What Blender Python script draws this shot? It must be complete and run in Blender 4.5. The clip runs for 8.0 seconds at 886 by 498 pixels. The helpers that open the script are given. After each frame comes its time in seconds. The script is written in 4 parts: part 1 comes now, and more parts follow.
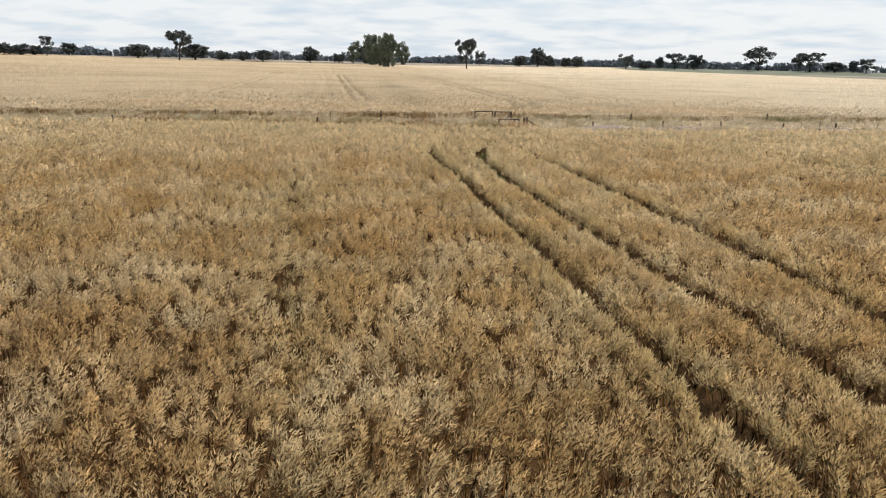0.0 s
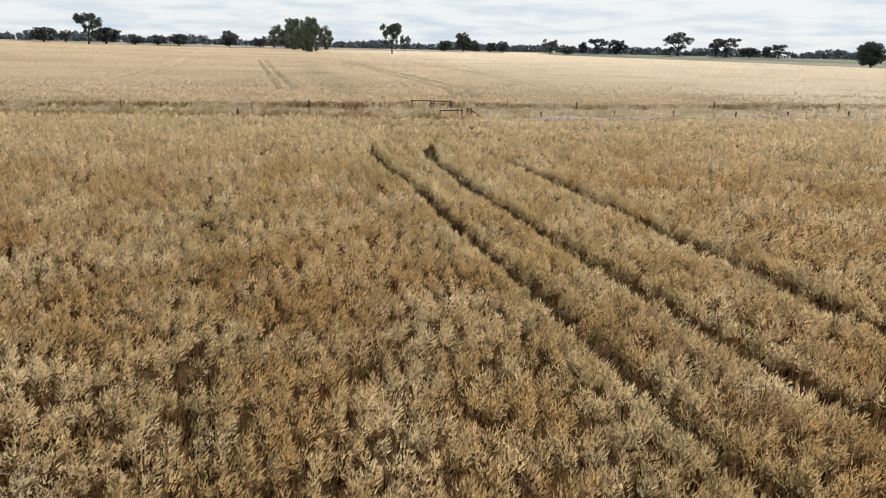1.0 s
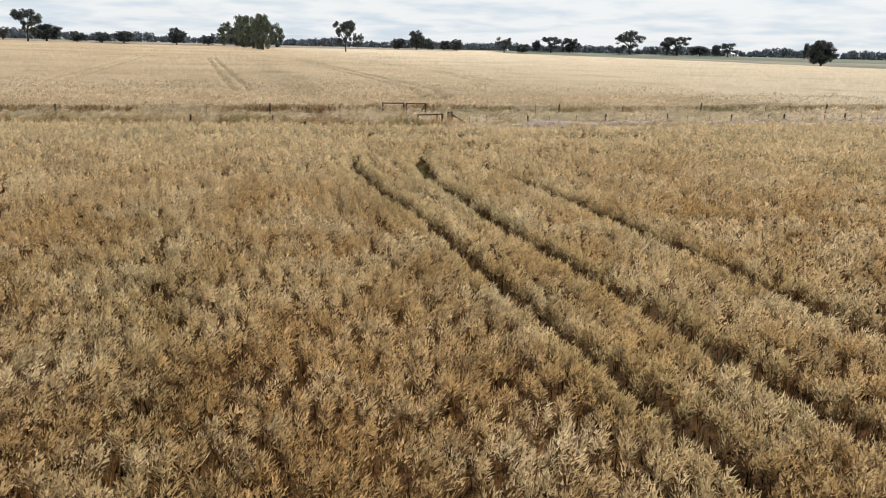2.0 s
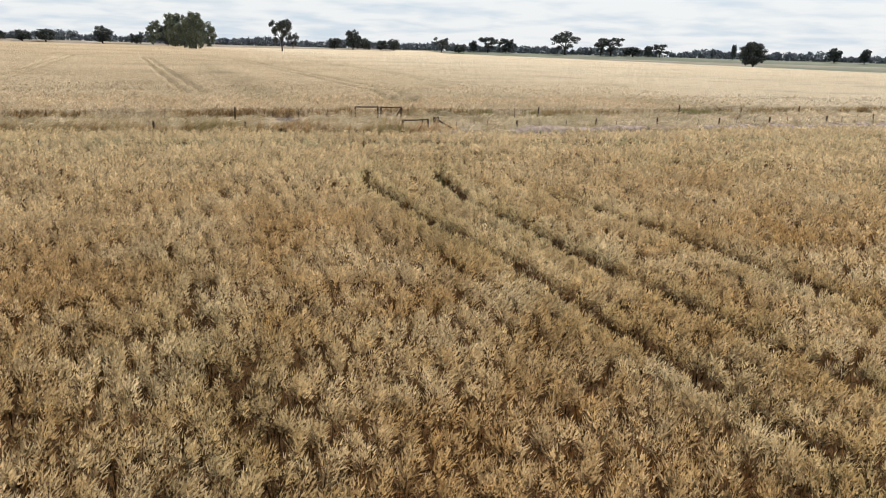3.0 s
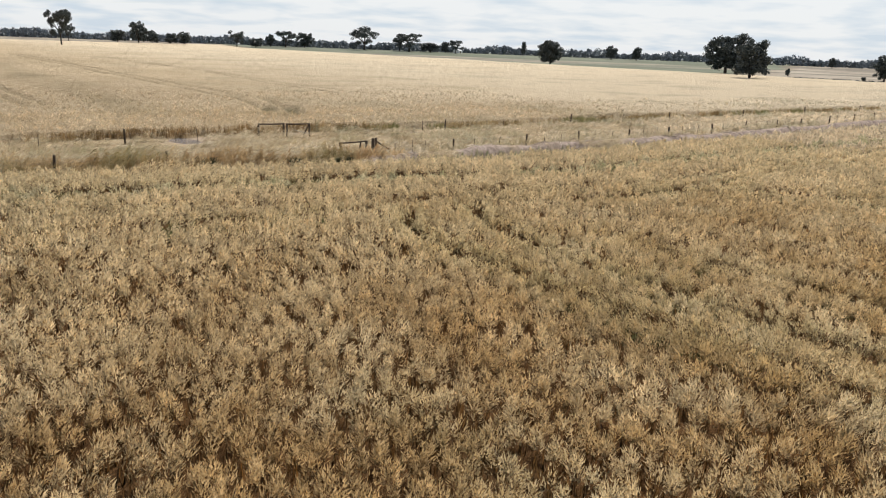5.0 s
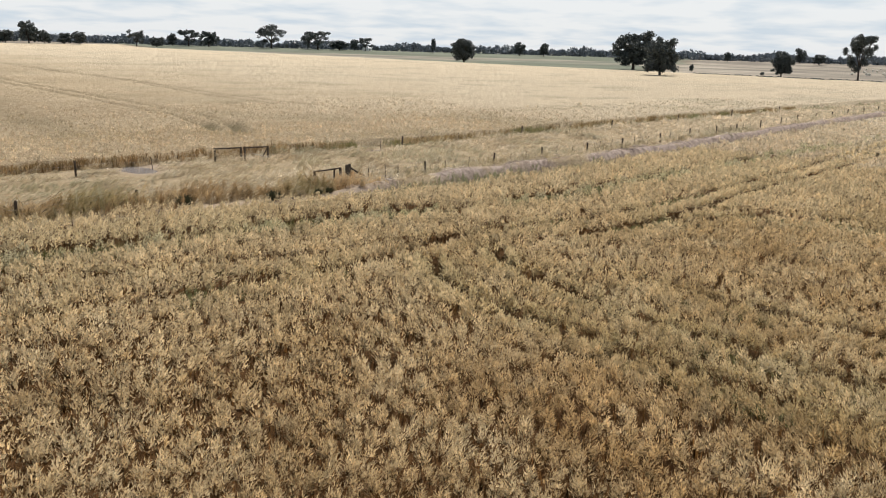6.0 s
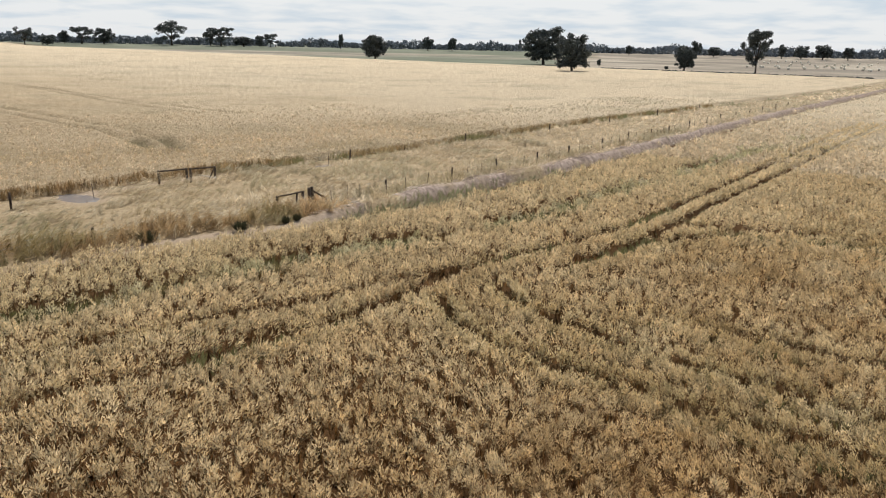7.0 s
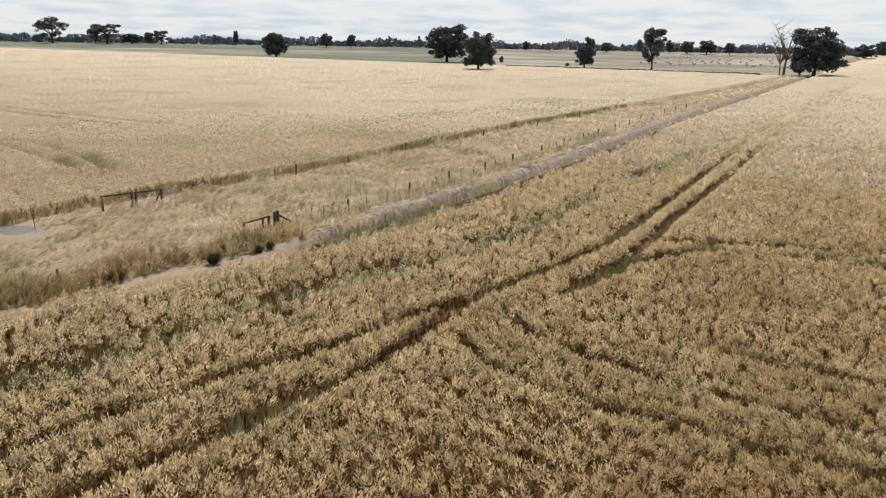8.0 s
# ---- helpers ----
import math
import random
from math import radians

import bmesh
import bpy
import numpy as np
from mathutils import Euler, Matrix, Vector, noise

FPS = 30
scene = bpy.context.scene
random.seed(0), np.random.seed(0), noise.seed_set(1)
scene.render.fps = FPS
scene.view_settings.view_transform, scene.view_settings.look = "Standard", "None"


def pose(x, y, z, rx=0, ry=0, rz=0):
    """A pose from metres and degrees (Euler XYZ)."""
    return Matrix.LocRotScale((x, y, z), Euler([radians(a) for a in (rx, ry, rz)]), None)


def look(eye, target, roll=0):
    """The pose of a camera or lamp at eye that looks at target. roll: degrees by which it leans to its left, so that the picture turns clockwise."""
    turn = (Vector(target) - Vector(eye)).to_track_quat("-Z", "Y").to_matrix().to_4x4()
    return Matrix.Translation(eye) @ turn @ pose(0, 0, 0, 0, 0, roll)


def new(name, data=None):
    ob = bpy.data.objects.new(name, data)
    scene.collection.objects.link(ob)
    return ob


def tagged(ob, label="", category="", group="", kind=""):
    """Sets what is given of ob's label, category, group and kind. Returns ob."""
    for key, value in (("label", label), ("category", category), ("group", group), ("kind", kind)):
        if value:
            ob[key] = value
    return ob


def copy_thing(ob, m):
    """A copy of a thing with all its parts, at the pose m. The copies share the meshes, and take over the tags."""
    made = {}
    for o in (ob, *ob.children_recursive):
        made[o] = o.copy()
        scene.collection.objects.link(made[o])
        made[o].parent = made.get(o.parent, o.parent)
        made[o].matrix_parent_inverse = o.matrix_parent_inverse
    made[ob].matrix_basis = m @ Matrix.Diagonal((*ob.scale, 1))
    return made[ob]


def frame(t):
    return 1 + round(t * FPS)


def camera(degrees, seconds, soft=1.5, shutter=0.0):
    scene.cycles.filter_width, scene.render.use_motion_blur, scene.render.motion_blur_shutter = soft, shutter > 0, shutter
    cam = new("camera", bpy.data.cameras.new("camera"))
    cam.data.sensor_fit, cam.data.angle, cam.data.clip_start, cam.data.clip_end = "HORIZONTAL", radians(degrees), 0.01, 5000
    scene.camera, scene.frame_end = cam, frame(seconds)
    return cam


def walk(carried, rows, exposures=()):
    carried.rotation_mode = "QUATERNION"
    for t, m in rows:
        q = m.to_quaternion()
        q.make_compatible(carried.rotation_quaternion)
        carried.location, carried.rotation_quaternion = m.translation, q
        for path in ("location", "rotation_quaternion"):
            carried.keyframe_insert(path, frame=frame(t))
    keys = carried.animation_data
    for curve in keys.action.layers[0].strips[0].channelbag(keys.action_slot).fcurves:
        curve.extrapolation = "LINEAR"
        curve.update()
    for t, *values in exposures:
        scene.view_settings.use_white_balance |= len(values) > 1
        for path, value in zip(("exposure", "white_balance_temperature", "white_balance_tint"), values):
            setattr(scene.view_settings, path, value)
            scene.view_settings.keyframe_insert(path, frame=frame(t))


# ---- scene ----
cam = camera(59.9, 8.0, soft=1.1)
PATH = [
    (0, (2.604, -4.441, 5.088), (2.862, -2.514, 4.618), 1.2),
    (0.5, (2.513, -1.72, 5.074), (2.859, 0.186, 4.577), 1.4),
    (1, (2.512, 1.031, 5.092), (2.953, 2.916, 4.59), 1.3),
    (1.2, (2.608, 2.092, 5.054), (3.078, 3.97, 4.553), 1.3),
    (2.3, (1.646, 8.318, 5.034), (2.236, 10.162, 4.529), 1.5),
    (2.5, (1.266, 9.194, 5.017), (1.884, 11.028, 4.513), 1.6),
    (3, (0.158, 11.24, 4.992), (0.868, 13.042, 4.492), 1.6),
    (3.5, (-1.228, 13.172, 5.047), (-0.399, 14.922, 4.547), 1.9),
    (4, (-2.729, 15.145, 5.114), (-1.783, 16.837, 4.621), 2.1),
    (4.5, (-4.204, 17.078, 5.402), (-3.148, 18.703, 4.908), 2.0),
    (5, (-5.442, 18.945, 5.884), (-4.285, 20.499, 5.385), 2.1),
    (5.2, (-5.991, 19.633, 6.063), (-4.792, 21.156, 5.569), 2.3),
    (6.3, (-7.738, 23.388, 7.543), (-6.366, 24.751, 7.035), 1.2),
    (6.5, (-7.954, 24.025, 7.751), (-6.55, 25.355, 7.241), 1.1),
    (7, (-8.498, 25.562, 8.219), (-7.016, 26.804, 7.708), 1.1),
    (7.5, (-9.132, 27.166, 8.741), (-7.574, 28.31, 8.226), 1.0),
    (8, (-9.903, 28.962, 9.234), (-8.274, 30.0, 8.716), 0.9),
]
walk(cam, [(t, look(eye, target, roll)) for t, eye, target, roll in PATH], exposures=[(0, -0.08), (4, -0.1), (6.5, -0.18), (8, -0.2)])

# ---------------------------------------------------------------- light
SUN_ELEV, SUN_AZ = radians(60), radians(64)
sun = new("sun", bpy.data.lights.new("sun", "SUN"))
sun.data.energy, sun.data.angle, sun.data.color = 4.5, radians(1.0), (1.0, 0.95, 0.87)
sun_from = Vector((math.sin(SUN_AZ) * math.cos(SUN_ELEV), math.cos(SUN_AZ) * math.cos(SUN_ELEV), math.sin(SUN_ELEV)))
sun.matrix_world = look(sun_from * 50, (0, 0, 0))

world = bpy.data.worlds.new("world")
scene.world = world
world.use_nodes = True
wt = world.node_tree
wt.nodes.clear()


def wn(kind, **inputs):
    node = wt.nodes.new(kind)
    for key, value in inputs.items():
        node.inputs[int(key[1:]) if key[0] == "i" and key[1:].isdigit() else key].default_value = value
    return node


def wmath(op, a, b=None):
    node = wt.nodes.new("ShaderNodeMath")
    node.operation = op
    for i, v in enumerate((a, b)):
        if v is None:
            continue
        if isinstance(v, (int, float)):
            node.inputs[i].default_value = v
        else:
            wt.links.new(v, node.inputs[i])
    return node.outputs[0]


sky = wt.nodes.new("ShaderNodeTexSky")
sky.sky_type, sky.sun_disc = "NISHITA", False
sky.sun_elevation, sky.sun_rotation = SUN_ELEV, SUN_AZ
sky.air_density, sky.dust_density = 1.0, 1.5
blue = wt.nodes.new("ShaderNodeVectorMath")
blue.operation = "SCALE"
blue.inputs["Scale"].default_value = 0.10
wt.links.new(sky.outputs[0], blue.inputs[0])
coords = wt.nodes.new("ShaderNodeTexCoord")
split = wt.nodes.new("ShaderNodeSeparateXYZ")
wt.links.new(coords.outputs["Generated"], split.inputs[0])
lift = wmath("MAXIMUM", wmath("ADD", split.outputs[2], 0.13), 0.04)
flat = wt.nodes.new("ShaderNodeCombineXYZ")
wt.links.new(wmath("DIVIDE", split.outputs[0], lift), flat.inputs[0])
wt.links.new(wmath("DIVIDE", split.outputs[1], lift), flat.inputs[1])
cloud = wn("ShaderNodeTexNoise", Scale=2.2, Detail=3.5, Roughness=0.5, Distortion=0.15)
wt.links.new(flat.outputs[0], cloud.inputs["Vector"])
veil = wn("ShaderNodeTexNoise", Scale=0.5, Detail=3.0, Roughness=0.5)
wt.links.new(flat.outputs[0], veil.inputs["Vector"])
ramp = wt.nodes.new("ShaderNodeValToRGB")
ramp.color_ramp.elements[0].position, ramp.color_ramp.elements[0].color = 0.37, (0.70, 0.80, 0.90, 1)
ramp.color_ramp.elements[1].position, ramp.color_ramp.elements[1].color = 0.55, (0.955, 0.98, 1.0, 1)
both = wmath("ADD", wmath("MULTIPLY", cloud.outputs[0], 0.7), wmath("MULTIPLY", veil.outputs[0], 0.3))
wt.links.new(both, ramp.inputs[0])
sheet = wt.nodes.new("ShaderNodeMix")
sheet.data_type = "RGBA"
cover = wt.nodes.new("ShaderNodeMapRange")
cover.inputs[1].default_value, cover.inputs[2].default_value = 0.10, 0.45
cover.inputs[3].default_value, cover.inputs[4].default_value = 0.90, 0.22
wt.links.new(split.outputs[2], cover.inputs[0])
wt.links.new(cover.outputs[0], sheet.inputs[0])
wt.links.new(blue.outputs[0], sheet.inputs[6])
wt.links.new(ramp.outputs[0], sheet.inputs[7])
back = wn("ShaderNodeBackground", Strength=1.02)
wt.links.new(sheet.outputs[2], back.inputs[0])
wout = wt.nodes.new("ShaderNodeOutputWorld")
wt.links.new(back.outputs[0], wout.inputs[0])


# ---------------------------------------------------------------- materials
def material(name):
    mat = bpy.data.materials.new(name)
    mat.use_nodes = True
    nodes, links = mat.node_tree.nodes, mat.node_tree.links
    return mat, nodes, links, nodes["Principled BSDF"]


def mixed(nodes, links, fac, a, b, blend="MIX"):
    """A colour mix; fac, a and b are sockets or values."""
    node = nodes.new("ShaderNodeMix")
    node.data_type, node.blend_type = "RGBA", blend
    for slot, v in ((0, fac), (6, a), (7, b)):
        if isinstance(v, (int, float, tuple)):
            node.inputs[slot].default_value = (*v, 1) if isinstance(v, tuple) else v
        else:
            links.new(v, node.inputs[slot])
    return node.outputs[2]


def mathed(nodes, links, op, a, b):
    node = nodes.new("ShaderNodeMath")
    node.operation = op
    for i, v in enumerate((a, b)):
        if isinstance(v, (int, float)):
            node.inputs[i].default_value = v
        else:
            links.new(v, node.inputs[i])
    return node.outputs[0]


def noise_at(nodes, links, scale, detail=3.0, rough=0.55, low=0.35, high=0.65, stretch=None):
    """Noise over the world's metres, spread to 0..1."""
    geo = nodes.new("ShaderNodeNewGeometry")
    vec = geo.outputs["Position"]
    if stretch:
        m = nodes.new("ShaderNodeMapping")
        m.inputs["Scale"].default_value = stretch
        links.new(vec, m.inputs["Vector"])
        vec = m.outputs[0]
    n = nodes.new("ShaderNodeTexNoise")
    n.inputs["Scale"].default_value, n.inputs["Detail"].default_value, n.inputs["Roughness"].default_value = scale, detail, rough
    links.new(vec, n.inputs["Vector"])
    r = nodes.new("ShaderNodeMapRange")
    r.inputs[1].default_value, r.inputs[2].default_value = low, high
    links.new(n.outputs[0], r.inputs[0])
    return r.outputs[0]


def attribute(nodes, name):
    a = nodes.new("ShaderNodeAttribute")
    a.attribute_name = name
    return a.outputs["Fac"]


def bumped(nodes, links, bsdf, height, strength, distance):
    b = nodes.new("ShaderNodeBump")
    b.inputs["Strength"].default_value, b.inputs["Distance"].default_value = strength, distance
    links.new(height, b.inputs["Height"])
    links.new(b.outputs[0], bsdf.inputs["Normal"])


def crop_paling(nodes, links, most):
    """The crop turns paler towards the drain and the east, unevenly."""
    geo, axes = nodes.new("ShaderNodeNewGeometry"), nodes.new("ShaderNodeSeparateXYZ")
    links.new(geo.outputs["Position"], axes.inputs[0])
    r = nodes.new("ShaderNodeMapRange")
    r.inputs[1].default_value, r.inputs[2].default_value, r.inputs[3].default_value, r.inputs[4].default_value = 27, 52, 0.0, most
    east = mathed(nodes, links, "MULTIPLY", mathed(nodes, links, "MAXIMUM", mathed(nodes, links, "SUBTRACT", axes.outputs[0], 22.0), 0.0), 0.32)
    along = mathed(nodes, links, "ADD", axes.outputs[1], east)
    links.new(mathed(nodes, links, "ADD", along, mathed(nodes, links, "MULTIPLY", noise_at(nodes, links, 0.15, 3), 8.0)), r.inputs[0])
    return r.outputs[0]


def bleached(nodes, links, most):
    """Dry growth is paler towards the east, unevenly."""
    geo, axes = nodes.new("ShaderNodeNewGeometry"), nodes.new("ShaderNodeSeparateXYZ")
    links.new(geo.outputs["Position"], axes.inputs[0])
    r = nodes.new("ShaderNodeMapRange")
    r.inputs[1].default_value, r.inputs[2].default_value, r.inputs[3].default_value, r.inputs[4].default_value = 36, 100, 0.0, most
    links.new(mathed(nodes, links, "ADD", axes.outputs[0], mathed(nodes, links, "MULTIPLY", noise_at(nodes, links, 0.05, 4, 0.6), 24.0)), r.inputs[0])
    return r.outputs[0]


def blade_material(name, dry, rich, pale, green, rough=0.7, glow=0.5, big=0.09, uneven=(0.74, 1.22), ripe=0.0, east=0.0):
    """Straw, ears or grass: each blade its own tone, with patches of two sizes; the attribute 'green' turns it greener."""
    mat, nodes, links, bsdf = material(name)
    geo = nodes.new("ShaderNodeNewGeometry")
    each = geo.outputs["Random Per Island"]
    col = mixed(nodes, links, noise_at(nodes, links, big, 3, 0.6), dry, rich)
    col = mixed(nodes, links, noise_at(nodes, links, 0.55, 3, 0.6, 0.42, 0.7), col, pale)
    if ripe:
        col = mixed(nodes, links, crop_paling(nodes, links, ripe), col, pale)
    if east:
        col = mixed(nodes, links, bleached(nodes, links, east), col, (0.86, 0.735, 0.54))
    spread = nodes.new("ShaderNodeMapRange")
    spread.inputs[3].default_value, spread.inputs[4].default_value = uneven
    links.new(each, spread.inputs[0])
    tone = nodes.new("ShaderNodeVectorMath")
    tone.operation = "SCALE"
    links.new(col, tone.inputs[0])
    links.new(mathed(nodes, links, "MULTIPLY", spread.outputs[0], mathed(nodes, links, "ADD", mathed(nodes, links, "MULTIPLY", attribute(nodes, "tone"), 0.16), 1.0)), tone.inputs["Scale"])
    col = mixed(nodes, links, attribute(nodes, "green"), tone.outputs[0], green)
    links.new(col, bsdf.inputs["Base Color"])
    bsdf.inputs["Roughness"].default_value = rough
    bsdf.inputs["Specular IOR Level"].default_value = 0.25
    thin = nodes.new("ShaderNodeBsdfTranslucent")
    links.new(col, thin.inputs[0])
    add = nodes.new("ShaderNodeMixShader")
    add.inputs[0].default_value = glow
    links.new(bsdf.outputs[0], add.inputs[1])
    links.new(thin.outputs[0], add.inputs[2])
    links.new(add.outputs[0], nodes["Material Output"].inputs[0])
    return mat


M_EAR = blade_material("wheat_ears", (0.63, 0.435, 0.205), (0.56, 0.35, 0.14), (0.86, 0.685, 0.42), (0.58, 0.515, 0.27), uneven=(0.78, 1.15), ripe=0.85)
M_WEED = blade_material("weed_heads", (0.72, 0.62, 0.40), (0.64, 0.56, 0.33), (0.78, 0.69, 0.47), (0.33, 0.33, 0.10), big=0.4, uneven=(0.75, 1.15))
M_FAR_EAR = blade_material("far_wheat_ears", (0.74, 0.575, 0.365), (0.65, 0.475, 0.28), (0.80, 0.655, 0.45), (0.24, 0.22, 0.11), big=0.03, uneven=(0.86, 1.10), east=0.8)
M_GRASS = blade_material("dry_grass", (0.65, 0.53, 0.35), (0.36, 0.27, 0.15), (0.82, 0.71, 0.53), (0.165, 0.185, 0.075), big=0.35, uneven=(0.65, 1.2), east=0.6)
# Rusty grass tone, which also serves as painted shade on the wheat edge.
M_RUST_SHADE = blade_material("rusty_grass", (0.36, 0.21, 0.095), (0.24, 0.13, 0.055), (0.46, 0.31, 0.15), (0.13, 0.135, 0.045), big=0.6, uneven=(0.5, 1.4))
M_BROWN = blade_material("brown_grass", (0.51, 0.335, 0.17), (0.34, 0.205, 0.095), (0.62, 0.46, 0.26), (0.19, 0.205, 0.075), big=0.6, uneven=(0.55, 1.3))
# Straw in a dark brown that carries the shade between the clumps.
M_STALK_SHADE = blade_material("straw", (0.25, 0.115, 0.030), (0.175, 0.074, 0.019), (0.31, 0.16, 0.055), (0.10, 0.11, 0.04), glow=0.2, uneven=(0.5, 1.4))
M_GREY = blade_material("grey_dead_grass", (0.66, 0.555, 0.475), (0.40, 0.315, 0.26), (0.82, 0.72, 0.63), (0.17, 0.19, 0.10), big=0.5, uneven=(0.45, 1.35))
M_REED = blade_material("green_rush", (0.048, 0.052, 0.026), (0.058, 0.058, 0.030), (0.085, 0.08, 0.04), (0.04, 0.06, 0.02), glow=0.3, big=0.5)


def canopy_material(name, stem, tint, pale, green, scale_big):
    """The closed top of a crop, seen between or beyond the single ears."""
    mat, nodes, links, bsdf = material(name)
    col = mixed(nodes, links, noise_at(nodes, links, scale_big, 4, 0.6, 0.40, 0.58), stem, tint)
    col = mixed(nodes, links, noise_at(nodes, links, 1.6, 5, 0.7, 0.40, 0.68), col, pale)
    col = mixed(nodes, links, bleached(nodes, links, 0.75), col, (0.85, 0.71, 0.505))
    fine = noise_at(nodes, links, 9.0, 4, 0.75, 0.30, 0.72)
    col = mixed(nodes, links, fine, mixed(nodes, links, 0.30, col, (0.14, 0.09, 0.045)), col)
    col = mixed(nodes, links, attribute(nodes, "green"), col, green)
    links.new(col, bsdf.inputs["Base Color"])
    bsdf.inputs["Roughness"].default_value = 0.9
    bsdf.inputs["Specular IOR Level"].default_value = 0.1
    ripple = noise_at(nodes, links, 1.5, 4, 0.65, 0.3, 0.7, (0.7, 1.3, 1))
    bumped(nodes, links, bsdf, mathed(nodes, links, "ADD", mathed(nodes, links, "MULTIPLY", fine, 0.35), ripple), 1.0, 0.3)
    return mat




def tuft_material(name, dry, rich, pale, green, gap_shade, ripe=0.85):
    """The packed ears and leaves of a head of crop: upright streaks, with painted shade between them."""
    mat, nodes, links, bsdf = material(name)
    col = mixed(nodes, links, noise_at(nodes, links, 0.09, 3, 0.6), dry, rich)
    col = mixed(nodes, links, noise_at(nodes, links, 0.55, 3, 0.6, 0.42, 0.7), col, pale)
    col = mixed(nodes, links, crop_paling(nodes, links, ripe), col, pale)
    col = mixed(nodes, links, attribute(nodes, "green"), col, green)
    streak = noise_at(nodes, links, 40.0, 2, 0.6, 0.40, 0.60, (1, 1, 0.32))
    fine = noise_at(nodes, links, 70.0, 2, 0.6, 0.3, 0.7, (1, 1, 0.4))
    col = mixed(nodes, links, streak, mixed(nodes, links, gap_shade, col, (0.10, 0.050, 0.017)), col)
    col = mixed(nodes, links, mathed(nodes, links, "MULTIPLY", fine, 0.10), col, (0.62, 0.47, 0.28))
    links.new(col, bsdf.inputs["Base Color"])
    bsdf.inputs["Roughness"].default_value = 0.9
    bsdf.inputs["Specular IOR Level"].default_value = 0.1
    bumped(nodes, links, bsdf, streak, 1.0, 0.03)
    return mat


# Far darker than straw: the shade under the ears is in this colour.
M_STEM_SHADE = tuft_material("wheat_stems_shaded", (0.105, 0.043, 0.010), (0.08, 0.031, 0.007), (0.125, 0.057, 0.017), (0.025, 0.030, 0.011), 0.85)
M_FAR_WHEAT = canopy_material("far_wheat", (0.66, 0.505, 0.315), (0.49, 0.36, 0.215), (0.70, 0.56, 0.37), (0.20, 0.165, 0.09), 0.014)


def ground_material():
    """Soil, with zones for sand, grey spoil, dry turf, green pasture and pale stubble given by the sheet's attributes."""
    mat, nodes, links, bsdf = material("ground")
    fine = noise_at(nodes, links, 6.0, 6, 0.7)
    mid = noise_at(nodes, links, 0.5, 5, 0.6)
    wide = noise_at(nodes, links, 0.012, 5, 0.6, 0.42, 0.66, (1.6, 1, 1))
    col = mixed(nodes, links, fine, (0.14, 0.09, 0.05), (0.23, 0.155, 0.09))
    turf = mixed(nodes, links, mid, (0.52, 0.415, 0.27), (0.37, 0.28, 0.165))
    col = mixed(nodes, links, attribute(nodes, "turf"), col, mixed(nodes, links, fine, turf, (0.24, 0.175, 0.10)))
    sand = mixed(nodes, links, fine, (0.44, 0.345, 0.255), (0.31, 0.235, 0.16))
    col = mixed(nodes, links, attribute(nodes, "sand"), col, sand)
    spoil = mixed(nodes, links, noise_at(nodes, links, 3.0, 6, 0.7, 0.4, 0.6, (1, 0.35, 1)), (0.44, 0.35, 0.29), (0.20, 0.15, 0.12))
    col = mixed(nodes, links, attribute(nodes, "spoil"), col, spoil)
    pasture = mixed(nodes, links, wide, (0.15, 0.165, 0.115), (0.22, 0.225, 0.165))
    col = mixed(nodes, links, attribute(nodes, "pasture"), col, pasture)
    stubble = mixed(nodes, links, wide, (0.21, 0.18, 0.14), (0.42, 0.365, 0.285))
    col = mixed(nodes, links, attribute(nodes, "stubble"), col, stubble)
    links.new(col, bsdf.inputs["Base Color"])
    bsdf.inputs["Roughness"].default_value = 0.95
    bsdf.inputs["Specular IOR Level"].default_value = 0.15
    bumped(nodes, links, bsdf, fine, 0.6, 0.05)
    return mat


M_GROUND = ground_material()


def wood_material(name, dark, light):
    mat, nodes, links, bsdf = material(name)
    grain = noise_at(nodes, links, 14.0, 6, 0.7, 0.3, 0.7, (1, 1, 0.12))
    col = mixed(nodes, links, grain, dark, light)
    col = mixed(nodes, links, noise_at(nodes, links, 2.5, 3, 0.6, 0.45, 0.7), col, tuple(0.6 * c for c in dark))
    links.new(col, bsdf.inputs["Base Color"])
    bsdf.inputs["Roughness"].default_value = 0.92
    bsdf.inputs["Specular IOR Level"].default_value = 0.15
    bumped(nodes, links, bsdf, grain, 0.5, 0.02)
    return mat


M_POST = wood_material("weathered_post", (0.075, 0.055, 0.040), (0.17, 0.13, 0.095))
M_PLANK = wood_material("bleached_plank", (0.42, 0.37, 0.30), (0.60, 0.54, 0.45))
M_BARK = wood_material("bark", (0.05, 0.042, 0.035), (0.13, 0.11, 0.09))
M_DEAD = wood_material("dead_wood", (0.13, 0.11, 0.095), (0.26, 0.23, 0.20))


def leaf_material(name, a, b, lit):
    mat, nodes, links, bsdf = material(name)
    geo = nodes.new("ShaderNodeNewGeometry")
    col = mixed(nodes, links, geo.outputs["Random Per Island"], a, b)
    info = nodes.new("ShaderNodeObjectInfo")
    col = mixed(nodes, links, mathed(nodes, links, "MULTIPLY", info.outputs["Random"], 0.5), col, lit)
    links.new(col, bsdf.inputs["Base Color"])
    bsdf.inputs["Roughness"].default_value = 0.5
    thin = nodes.new("ShaderNodeBsdfTranslucent")
    links.new(col, thin.inputs[0])
    add = nodes.new("ShaderNodeMixShader")
    add.inputs[0].default_value = 0.15
    links.new(bsdf.outputs[0], add.inputs[1])
    links.new(thin.outputs[0], add.inputs[2])
    links.new(add.outputs[0], nodes["Material Output"].inputs[0])
    return mat


